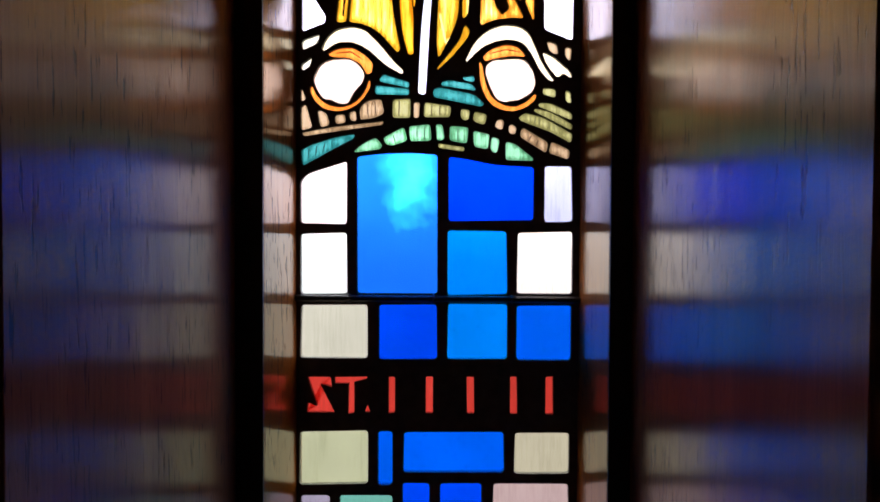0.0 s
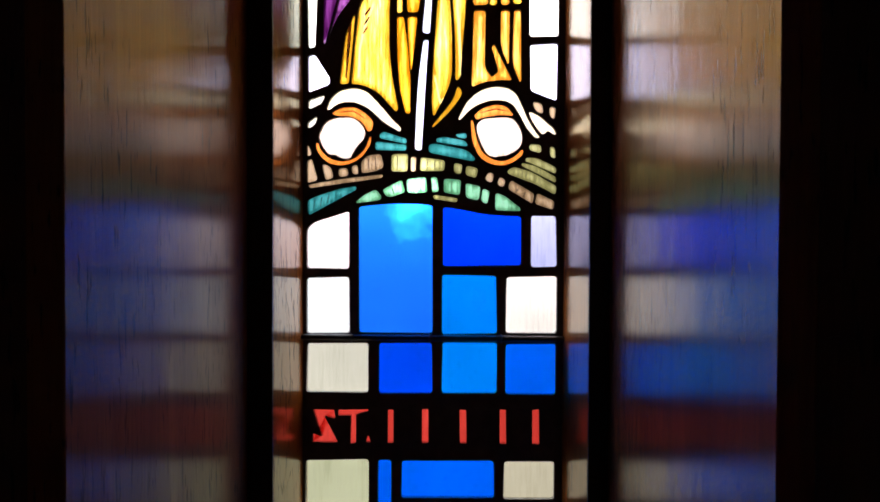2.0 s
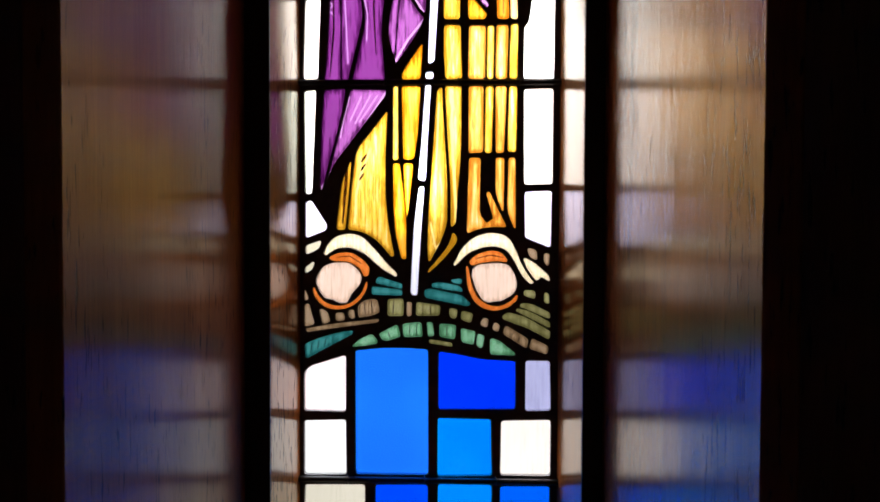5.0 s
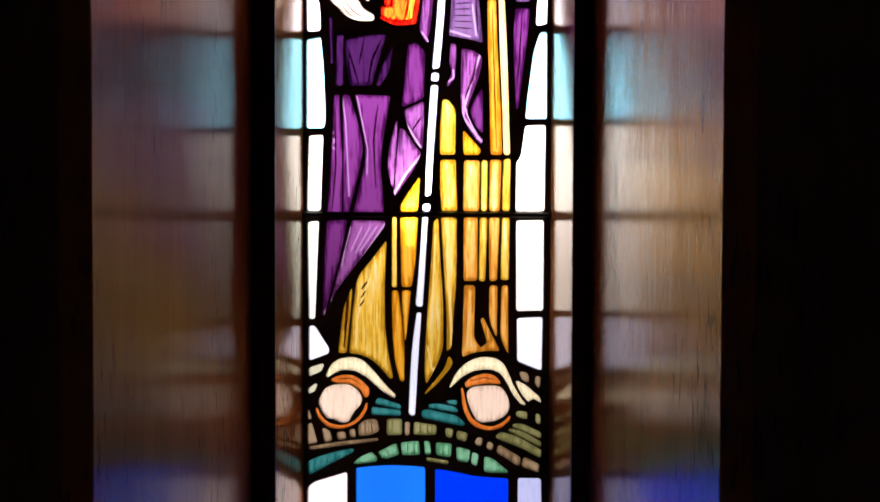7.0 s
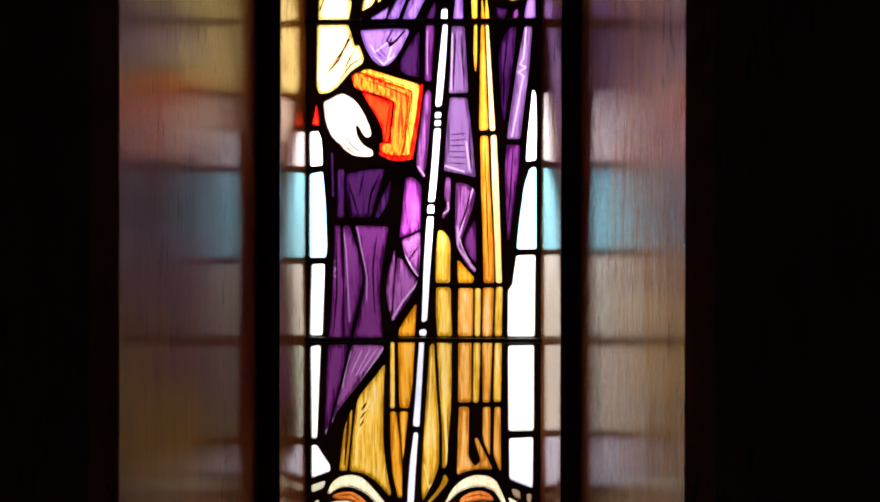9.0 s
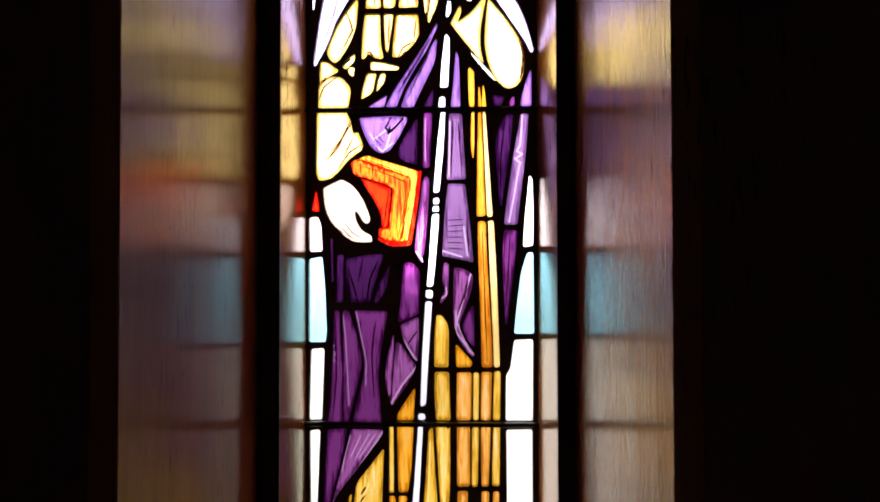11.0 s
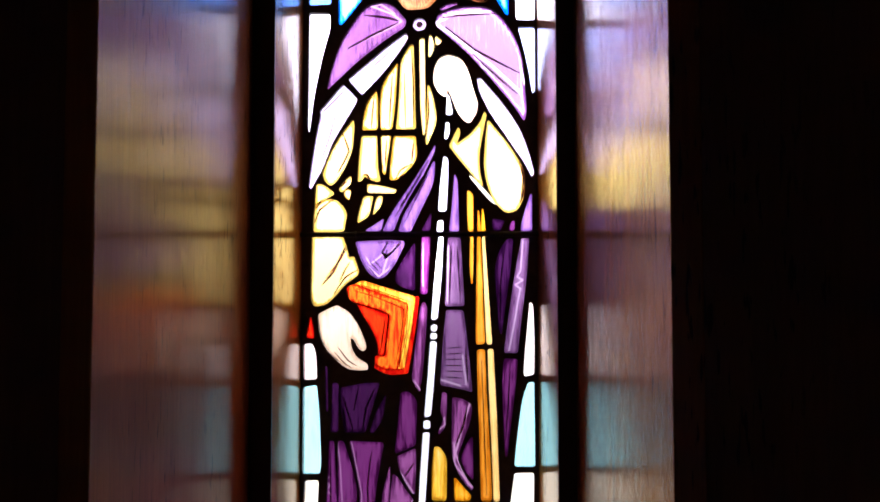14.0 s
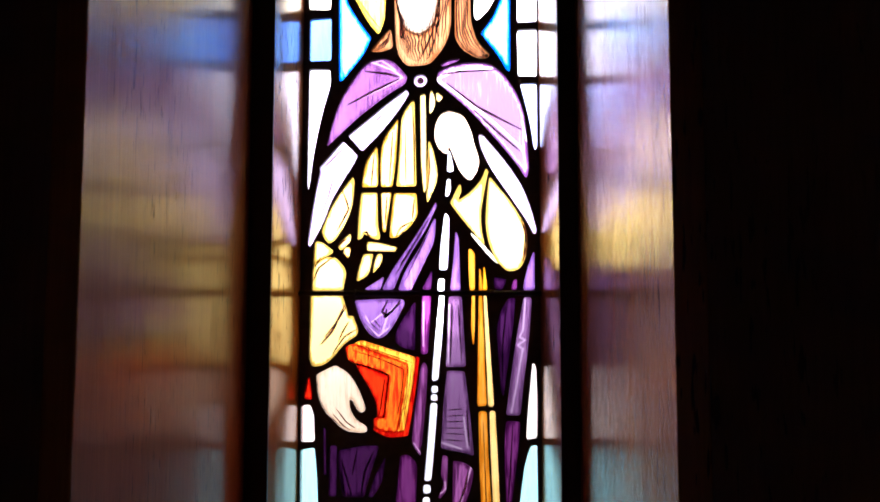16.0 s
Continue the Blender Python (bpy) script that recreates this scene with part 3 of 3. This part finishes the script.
glass("dark_purple", "-140,2124 -130,2124 -130,2042 -142,2042")
glass("dark_purple", "-126,2116 -85,2124 -60,2124 -73,2082 -84,2042 -118,2042 -126,2087")
glass("dark_purple", "-53,2097 -49,2106 -55,2063 -71,2041 -76,2042 -65,2077")
glass("light_purple", "-3,2154 9,2253 15,2262 20,2251 16,2183 10,2125 7,2121 9,2109 3,2116 -5,2130")
glass("mauve", "56,2370 76,2369 83,2255 51,2254")
glass("mauve", "53,2247 81,2246 89,2183 96,2110 84,2114 49,2121 43,2122 47,2193")
glass("light_purple", "46,2110 53,2108 53,2087 51,2053 41,2040 39,2042 46,2058 48,2065 43,2077")
glass("light_purple", "63,2101 80,2099 94,2089 95,2080 91,2058 75,2015 70,2000 80,1976 97,1952 94,1947 75,1970 63,2000 62,2029")
glass("purple", "96,2037 97,1964 85,1978 77,2000 85,2021")
glass("amber", "105,2181 117,2181 120,2096 126,2000 128,1930 111,1930 109,2029 106,2106")
glass("pale_amber", "123,2182 131,2182 136,2077 139,1991 141,1930 132,1930 130,2000 125,2106")
glass("amber", "106,2371 110,2371 117,2191 103,2190 104,2269")
glass("pale_amber", "114,2371 117,2371 129,2190 121,2190 117,2298")
glass("amber", "94,2371 98,2371 98,2327 96,2289 93,2317")
glass("yellow", "33,2019 41,2018 51,2005 53,1991 52,1930 29,1930 29,1981")
glass("gold", "66,1969 94,1938 91,1930 67,1930")
glass("dark_purple", "155,2367 165,2367 162,2327 154,2269 147,2221 145,2206 142,2216 139,2260 135,2317 142,2346")
glass("mauve", "180,2368 192,2368 187,2298 177,2221 172,2176 150,2176 156,2221 167,2298")
glass("purple", "150,2166 172,2165 168,2116 158,2039 154,2007 152,2002 148,2077 147,2125")
glass("pale_rose", "-189,2188 -175,2190 -169,2174 -167,2131 -188,2130")
glass("cyan", "-189,2116 -167,2120 -162,2068 -159,1990 -161,1973 -189,1973")
glass("pale_rose", "194,2261 198,2253 200,2192 199,2140 183,2137 185,2173")
glass("cyan", "190,2126 199,2127 200,1988 167,1988 171,2029 180,2096")
glass("flame_red", "-178,2237 -174,2218 -172,2199 -185,2201 -182,2218")
glass("blush", "-165,2240 -143,2251 -133,2255 -112,2243 -96,2220 -85,2193 -83,2183 -89,2178 -96,2183 -104,2198 -110,2201 -109,2184 -99,2166 -81,2156 -80,2147 -94,2146 -114,2148 -133,2162 -153,2184 -162,2208")
glass("ivory", "-176,2373 -125,2373 -118,2357 -113,2336 -105,2338 -96,2314 -98,2306 -119,2292 -138,2269 -153,2256 -172,2254 -177,2266")
glass("violet", "-102,2363 -46,2366 -20,2364 -19,2357 -36,2323 -51,2304 -65,2300 -80,2311 -93,2333")
glass("dark_purple", "-33,2309 -22,2331 -3,2359 -1,2359 -1,2281 -22,2286 -33,2294")
glass("purple", "11,2371 25,2371 23,2327 20,2275 9,2275")
glass("ice", "41,2372 47,2372 44,2308 37,2233 28,2231 33,2299")
glass("ice", "28,2222 37,2222 36,2212 27,2212")
glass("ice", "27,2208 36,2208 36,2199 26,2199")
glass("ice", "26,2194 36,2194 31,2125 26,2070 16,2068 22,2135")
glass("ice", "15,2062 25,2062 25,2049 14,2049")
glass("ice", "14,2042 24,2042 18,1952 13,1865 5,1862 8,1952")
glass("ice", "1,1849 12,1849 12,1839 1,1839")
glass("flame_yellow", "-104,2291 -90,2297 0,2269 -6,2220 -19,2148 -30,2147 -18,2220 -13,2258 -85,2284")
glass("flame_orange", "-117,2286 -104,2291 -85,2284 -13,2258 -18,2220 -30,2147 -53,2147 -68,2155 -68,2170 -52,2170 -45,2240 -99,2258 -112,2264")
glass("flame_red", "-99,2258 -45,2240 -52,2170 -62,2170 -63,2193 -76,2220 -90,2241")
glass("flame_red", "2,2271 6,2268 1,2220 -12,2141 -46,2138 -69,2150 -68,2155 -53,2147 -30,2146 -17,2148 -4,2220")
glass("ivory", "-174,2381 -173,2416 -170,2428 -148,2437 -134,2434 -116,2414 -122,2382 -128,2381")
glass("ivory", "-170,2463 -158,2461 -139,2446 -143,2442 -162,2432 -172,2422 -171,2444")
glass("straw", "-121,2452 -110,2453 -113,2434 -122,2443")
glass("ivory", "-160,2480 -144,2520 -126,2549 -107,2573 -105,2563 -108,2520 -120,2491 -134,2468 -144,2459 -153,2465")
glass("ivory", "-131,2452 -128,2460 -117,2471 -110,2476 -110,2463 -125,2448")
glass("straw", "-91,2555 -89,2578 -83,2602 -67,2624 -65,2606 -65,2555")
glass("straw", "-57,2635 -31,2672 -35,2596 -40,2556 -59,2555 -61,2597")
glass("ivory", "-25,2676 -9,2701 -4,2702 -2,2635 0,2556 -33,2556 -28,2606")
glass("ivory", "-92,2545 -66,2545 -65,2491 -60,2467 -72,2465 -87,2477 -91,2468 -98,2466 -96,2510")
glass("straw", "-59,2545 -42,2545 -47,2510 -52,2477 -56,2482")
glass("straw", "-37,2544 0,2544 3,2505 -11,2486 -30,2469 -44,2469 -42,2501")
glass("ivory", "-82,2462 -58,2459 -32,2452 -34,2446 -82,2447")
glass("ivory", "-88,2441 -72,2441 -79,2406 -99,2395 -96,2415")
glass("ivory", "-65,2441 -56,2441 -58,2425 -72,2408 -70,2425")
glass("ivory", "7,2712 15,2714 17,2562 14,2543 9,2586")
glass("ivory", "21,2634 29,2615 38,2567 19,2527 18,2543 20,2586")
glass("ivory", "25,2721 31,2707 31,2692 23,2678 23,2702")
glass("straw", "34,2718 46,2707 36,2699")
glass("peach", "32,2658 41,2678 55,2684 79,2677 91,2653 98,2624 106,2600 103,2581 93,2566 86,2568 74,2581 60,2617 55,2626 52,2610 41,2617 32,2634")
glass("ice", "55,2617 59,2605 63,2580 53,2580")
glass("ice", "53,2567 57,2567 58,2548 53,2538 50,2540")
glass("ice", "49,2510 55,2503 55,2472 52,2415 40,2415 42,2453")
glass("ice", "39,2399 47,2399 47,2380 37,2380")
glass("ivory", "58,2527 70,2552 74,2559 76,2547 70,2530 93,2545 112,2568 118,2585 121,2580 113,2542 108,2509 109,2481 115,2456 102,2471 74,2505")
glass("ivory", "124,2571 136,2556 159,2528 182,2490 187,2462 182,2433 172,2415 154,2411 135,2429 123,2457 117,2490 120,2538")
glass("tan", "91,2477 102,2468 129,2438 138,2424 126,2434 100,2464")
glass("orchid", "-152,2625 -144,2660 -132,2699 -113,2733 -94,2760 -80,2772 -52,2777 -36,2768 -16,2744 -19,2732 -50,2713 -98,2676 -127,2649")
glass("pale_violet", "-115,2643 -50,2697 -17,2722 -13,2714 -26,2693 -55,2654 -90,2618 -93,2618")
glass("pale_violet", "-164,2588 -125,2633 -121,2629 -100,2608 -105,2597 -126,2563 -145,2530 -158,2492 -179,2454 -182,2458 -178,2492 -169,2549 -162,2583")
glass("pale_orchid", "36,2744 39,2753 55,2761 84,2767 122,2766 146,2749 169,2715 181,2681 185,2642 189,2585 185,2568 169,2594 141,2628 108,2667 84,2692 51,2721 36,2735")
glass("orchid", "41,2763 55,2772 74,2774 70,2770 46,2761")
glass("pale_violet", "106,2642 112,2642 150,2597 178,2554 192,2516 201,2480 198,2473 187,2495 159,2537 126,2585 110,2619")
glass("shell", "-34,2950 -35,2868 -24,2832 2,2817 26,2831 35,2868 38,2948")
glass("chestnut", "-40,2940 -35,2940 -35,2868 -24,2831 2,2816 27,2830 36,2867 39,2938 59,2938 58,2829 50,2801 36,2780 22,2765 3,2763 -17,2763 -28,2778 -35,2801")
glass("chestnut", "-78,2789 -65,2806 -46,2829 -43,2816 -41,2795 -60,2788")
glass("chestnut", "66,2938 89,2937 92,2838 103,2803 124,2780 120,2774 103,2775 79,2789 66,2809")
glass("lemon", "-122,2922 -100,2871 -80,2836 -65,2819 -56,2841 -51,2920")
glass("cream_white", "100,2917 152,2916 122,2857 103,2840 99,2848")
glass("sky_glass", "-134,2932 -124,2882 -100,2842 -78,2813 -89,2787 -104,2767 -128,2738 -132,2741")
glass("sky_glass", "159,2926 158,2751 154,2754 137,2783 110,2818 132,2847 151,2896")
glass("cream_white", "-186,2943 -149,2942 -149,2864 -185,2865")
glass("clear_blue", "-183,2847 -148,2849 -147,2775 -183,2774")
glass("lilac", "-183,2759 -149,2758 -147,2734 -161,2685 -175,2617 -183,2551 -184,2559")
glass("lilac", "173,2935 204,2934 204,2837 172,2836")
glass("lilac", "172,2822 204,2823 203,2742 173,2743")
glass("pale_blue", "176,2729 203,2729 203,2623 200,2615 193,2661 184,2700")
glass("violet", "197,2445 197,2382 179,2381 181,2396 189,2424")
glass("purple", "163,2396 168,2398 167,2382 159,2382")
glass("dark_purple", "131,2402 151,2398 144,2382 132,2383")
glass("violet", "67,2479 71,2467 74,2381 58,2381 63,2424")
glass("amber", "89,2451 98,2443 98,2381 91,2381 89,2415")
glass("amber", "107,2418 111,2381 106,2381")
glass("gold", "114,2421 119,2381 112,2381")
glass("violet", "-56,2382 -39,2415 -6,2462 18,2500 34,2529 33,2519 16,2481 -3,2453 -26,2411 -37,2382")
glass("violet", "-18,2413 4,2446 31,2500 33,2498 31,2462 13,2425 -8,2381 -29,2381")
glass("violet", "-86,2382 -53,2403 -59,2382")
glass("dark_purple", "27,2413 25,2382 11,2382")
stroke("violet", 3, "-46,2364 -56,2345 -49,2339 -38,2347 -25,2364")
stroke("ivory", 2, "-116,2355 -128,2333 -153,2302")
stroke("ivory", 2, "-112,2328 -122,2311 -129,2295")
stroke("ivory", 2, "-161,2436 -169,2420")
stroke("ivory", 2.5, "-125,2549 -114,2518 -134,2480")
stroke("pale_violet", 2, "-160,2586 -122,2624")
stroke("pale_violet", 1.6, "117,2631 164,2580 194,2516")
stroke("straw", 2, "-6,2496 -25,2486 -34,2470")
stroke("ivory", 2, "176,2499 183,2471 179,2438")
stroke("ivory", 2, "22,2615 23,2586 19,2543")
stroke("dark_purple", 2, "-122,2101 -104,2043")
stroke("dark_purple", 2, "-122,2082 -116,2043")
stroke("dark_purple", 2.4, "-68,2116 -83,2082 -89,2043")
stroke("light_purple", 1.2, "53,2183 78,2185")
stroke("light_purple", 1.2, "53,2173 79,2175")
stroke("light_purple", 1.2, "52,2164 79,2165")
stroke("light_purple", 1.2, "51,2154 79,2154")
stroke("light_purple", 1.2, "51,2145 80,2144")
stroke("light_purple", 1.2, "50,2135 79,2133")
stroke("light_purple", 2, "85,2183 89,2125")
stroke("light_purple", 2.6, "87,2084 82,2058 68,2020")
stroke("light_purple", 2, "-17,1969 -2,1991")
stroke("violet", 1.2, "-83,2323 -69,2309")
stroke("violet", 1.2, "-77,2328 -63,2314")
stroke("violet", 1.2, "-71,2333 -58,2318")
stroke("rust", 1.2, "-138,1562 -117,1564 -98,1552")
stroke("rust", 1.2, "78,1561 102,1567 122,1563")
stroke("teal", 1, "-176,1430 -178,1411")
stroke("teal", 1, "-165,1433 -167,1417")
stroke("teal", 1, "-154,1437 -156,1423")
stroke("green", 1, "-23,1459 -23,1440")
stroke("green", 1, "-13,1460 -12,1440")
stroke("green", 1, "-57,1448 -53,1434")
stroke("green", 1, "35,1457 34,1439")
stroke("olive", 1, "-48,1496 -49,1473")
stroke("olive", 1, "-2,1491 -3,1474")
stroke("olive", 1, "9,1489 9,1473")
stroke("brown", 1, "-94,1493 -92,1471")
stroke("brown", 1, "-83,1495 -81,1474")
stroke("brown", 1, "138,1447 134,1439")
stroke("brown", 1, "148,1441 145,1432")
stroke("amber", 1.4, "112,2164 116,2048 120,1938")
stroke("mauve", 1.8, "61,2356 58,2260")
stroke("mauve", 1.6, "71,2356 77,2260")
stroke("purple", 2, "-143,2010 -142,1913 -148,1840")
stroke("purple", 2, "-73,2010 -80,1952 -76,1875")
stroke("dark_purple", 1.8, "-96,2116 -104,2077")
stroke("dark_purple", 1.8, "151,2355 144,2288 143,2231")
stroke("purple", 1.6, "160,2159 156,2087 152,2029")
stroke("blush", 1.6, "-131,2184 -114,2162 -99,2153")
stroke("blush", 1.4, "-137,2176 -121,2158 -108,2150")
stroke("blush", 1.2, "-143,2172 -129,2160")
stroke("violet", 2, "18,2495 -6,2453 -34,2406")
stroke("violet", 1.6, "23,2481 4,2443 -18,2396")
stroke("pale_violet", 1.6, "-40,2695 -79,2659")
stroke("pale_violet", 1.6, "-136,2588 -149,2540 -171,2477")
stroke("straw", 2, "-71,2616 -76,2558")
stroke("straw", 2, "-40,2649 -45,2560")
stroke("straw", 2, "-49,2539 -52,2491")
stroke("straw", 2.4, "-3,2534 -6,2500")
stroke("ivory", 2, "-7,2693 -4,2635 -3,2560")
stroke("ivory", 1.6, "-19,2654 -17,2560")
stroke("lemon", 1.6, "-100,2881 -80,2851 -64,2831")

stroke("flame_orange", 1.6, "-112,2265 -98,2258 -45,2240 -53,2169")
stroke("flame_orange", 1.4, "-104,2280 -19,2249 -34,2157")
stroke("flame_yellow", 1.2, "-11,2253 -15,2210 -27,2152")
stroke("flame_yellow", 1.0, "-6,2257 -11,2215 -23,2151")
stroke("flame_yellow", 1.2, "-95,2291 -5,2260")
stroke("flame_red", 1.6, "-51,2233 -59,2175")
stroke("yellow", 3.5, "-120,1721 -123,1676 -128,1614")
stroke("yellow", 2.4, "-90,1723 -99,1710")
stroke("yellow", 2.0, "-92,1708 -100,1696")
stroke("yellow", 2.0, "-95,1693 -102,1682")
stroke("yellow", 3.5, "30,1784 32,1722 36,1659 34,1610")
stroke("orchid", 2.8, "-89,2755 -50,2750 -29,2744")
stroke("orchid", 2.8, "-29,2741 -74,2720 -117,2697")
stroke("pale_orchid", 2.4, "44,2747 74,2752 136,2754")
stroke("pale_orchid", 2.8, "51,2733 103,2691 179,2650")
stroke("pale_orchid", 2.2, "98,2684 141,2644 176,2613")
stroke("ivory", 3.5, "117,2576 109,2531 113,2482 125,2433")
stroke("ivory", 3, "181,2491 186,2457 178,2428")
stroke("ivory", 2.4, "-90,2477 -83,2479 -77,2468 -56,2462")
stroke("straw", 2.6, "-31,2462 -24,2476 -14,2479")
stroke("ivory", 2.4, "-172,2396 -164,2418 -140,2436")
stroke("ivory", 3, "-119,2357 -139,2313 -159,2290")
stroke("ivory", 2.2, "-97,2316 -119,2303 -139,2274")
stroke("ivory", 2.0, "-138,2449 -122,2463 -117,2467")
stroke("violet", 3, "-24,2361 -46,2340 -52,2335 -48,2349")
stroke("violet", 2, "10,2478 -26,2423")
stroke("violet", 2, "23,2503 -11,2444")
# locks of hair and beard
for i in range(17):
    u = -1 + i / 8
    top = Vector((2 + 39 * math.sin(u * math.pi / 2), 2824 + 92 * abs(u) ** 1.5))
    low = Vector((5 + 30 * u, 2769 + 22 * u * u))
    stroke("chestnut", 1.7, " ".join("%.1f,%.1f" % (*(top.lerp(low, k / 7) + Vector((1.7 * math.sin(1.9 * k + 1.3 * i), 0))),) for k in range(8)))
for i in range(4):
    stroke("chestnut", 1.7, " ".join("%.1f,%.1f" % (42 + 4.5 * i - 0.5 * k * k * 0.4 + 1.4 * math.sin(1.8 * k + i), 2932 - 17 * k) for k in range(8)))
INNER, OUTER = points("66,2938 66,2895 66,2850 66,2809 79,2789 103,2775 120,2774"), points("89,2937 90,2900 91,2870 92,2838 103,2803 115,2788 124,2780")
for i in range(1, 7):
    lock = [a.lerp(b, i / 7) * 1000 + Vector((1.2 * math.sin(1.9 * k + i), 0)) for k, (a, b) in enumerate(zip(INNER, OUTER))]
    stroke("chestnut", 1.6, " ".join("%.1f,%.1f" % (p.x, p.y) for p in lock))
for i in range(4):
    stroke("chestnut", 1.3, "%d,%d %d,%d %d,%d" % (-72 + 3 * i, 2791 + 3 * i, -56 + 2 * i, 2797 + 5 * i, -45, 2812 + 5 * i))


def ring_pane(x, z):
    ring = [Vector((x + 0.0112 * math.cos(a), z + 0.0112 * math.sin(a))) for a in np.linspace(0, 2 * math.pi, 24, endpoint=False)]
    ob = slab("pane", grown(ring, 0.0008), -0.002, 0.002, GLASS["pale_violet"], window)
    PANES.append((ob, "pale_violet", ring))
    slab("painted_boss", [Vector((x, z)) + (p - Vector((x, z))) * 0.52 for p in ring], -0.0027, -0.0021, PAINT, ob)


ring_pane(0.0069, 2.7369)

# plain panes over the top of the picture
for x0, x1, tint in ((-0.188, -0.15, "lilac"), (-0.135, -0.01, "azure"), (0.01, 0.14, "blue"), (0.155, 0.198, "cream")):
    glass(tint, " ".join("%d,%d" % (x * 1000, z) for x, z in ((x0, 2935), (x1, 2935), (x1, 3040), (x0, 3040))))


def lead_net():
    """One flat network of lead with an opening for each pane."""
    verts = [Vector(p) for p in ((GL - 0.006, SILL), (GR + 0.006, SILL), (GR + 0.006, HEAD), (GL - 0.006, HEAD))]
    faces = [[0, 1, 2, 3]]
    for _, _, outline in PANES:
        faces.append(list(range(len(verts), len(verts) + len(outline))))
        verts += outline
    vs, _, tris, _, _, origin = delaunay_2d_cdt(verts, [], faces, 1, 1e-6)
    kept = [t for t, o in zip(tris, origin) if list(o) == [0]]
    edges = {}
    for t in kept:
        for i in range(len(t)):
            e = (t[i - 1], t[i])
            edges[tuple(sorted(e))] = edges.get(tuple(sorted(e)), 0) + 1
    k = len(vs)
    allv = [(v.x, -0.005, v.y) for v in vs] + [(v.x, 0.005, v.y) for v in vs]
    fs = [tuple(t) for t in kept] + [tuple(k + i for i in reversed(t)) for t in kept]
    fs += [(a, b, k + b, k + a) for (a, b), c in edges.items() if c == 1]
    mesh_object("lead_came", allv, fs, LEAD, window)["label"] = "black lead cames"


lead_net()


def rod(name, z, parent):
    bm = bmesh.new()
    bmesh.ops.create_cone(bm, cap_ends=True, segments=12, radius1=0.0045, radius2=0.0045, depth=GR - GL + 0.02)
    bmesh.ops.transform(bm, matrix=Matrix.Rotation(math.pi / 2, 4, "Y"), verts=bm.verts)
    me = bpy.data.meshes.new(name)
    bm.to_mesh(me)
    bm.free()
    me.materials.append(STEEL)
    ob = new(name, me)
    ob.location, ob.parent = ((GL + GR) / 2, -0.0105, z), parent
    ob["label"] = "thin dark steel saddle bar"


def tie(x, z):
    """A twist of lead wire that holds the panel to its bar."""
    ps = [Vector((x + 0.0012 * math.sin(3 * a), -0.0105 - 0.0062 * math.cos(a), z + 0.0062 * math.sin(a))) for a in np.linspace(0, 6.28, 15)]
    ps += [Vector((x + 0.002 * k, -0.0168, z + 0.004 + 0.0015 * math.sin(4 * k))) for k in range(1, 4)]
    curve = bpy.data.curves.new("tie_wire", "CURVE")
    curve.dimensions, curve.bevel_depth, curve.bevel_resolution = "3D", 0.0011, 1
    line = curve.splines.new("POLY")
    line.points.add(len(ps) - 1)
    for q, p in zip(line.points, ps):
        q.co = (*p, 1)
    shape = new("tie_wire", curve)
    me = bpy.data.meshes.new_from_object(shape.evaluated_get(bpy.context.evaluated_depsgraph_get()))
    bpy.data.objects.remove(shape)
    me.materials.append(LEAD)
    new("tie_wire", me).parent = window


for z, xs in ((1.216, (-0.118, 0.002, 0.112)), (1.832, (-0.062, 0.052, 0.145)), (2.375, (-0.1, 0.03, 0.125))):
    rod("saddle_bar", z, window)
    for x in xs:
        tie(x, z)
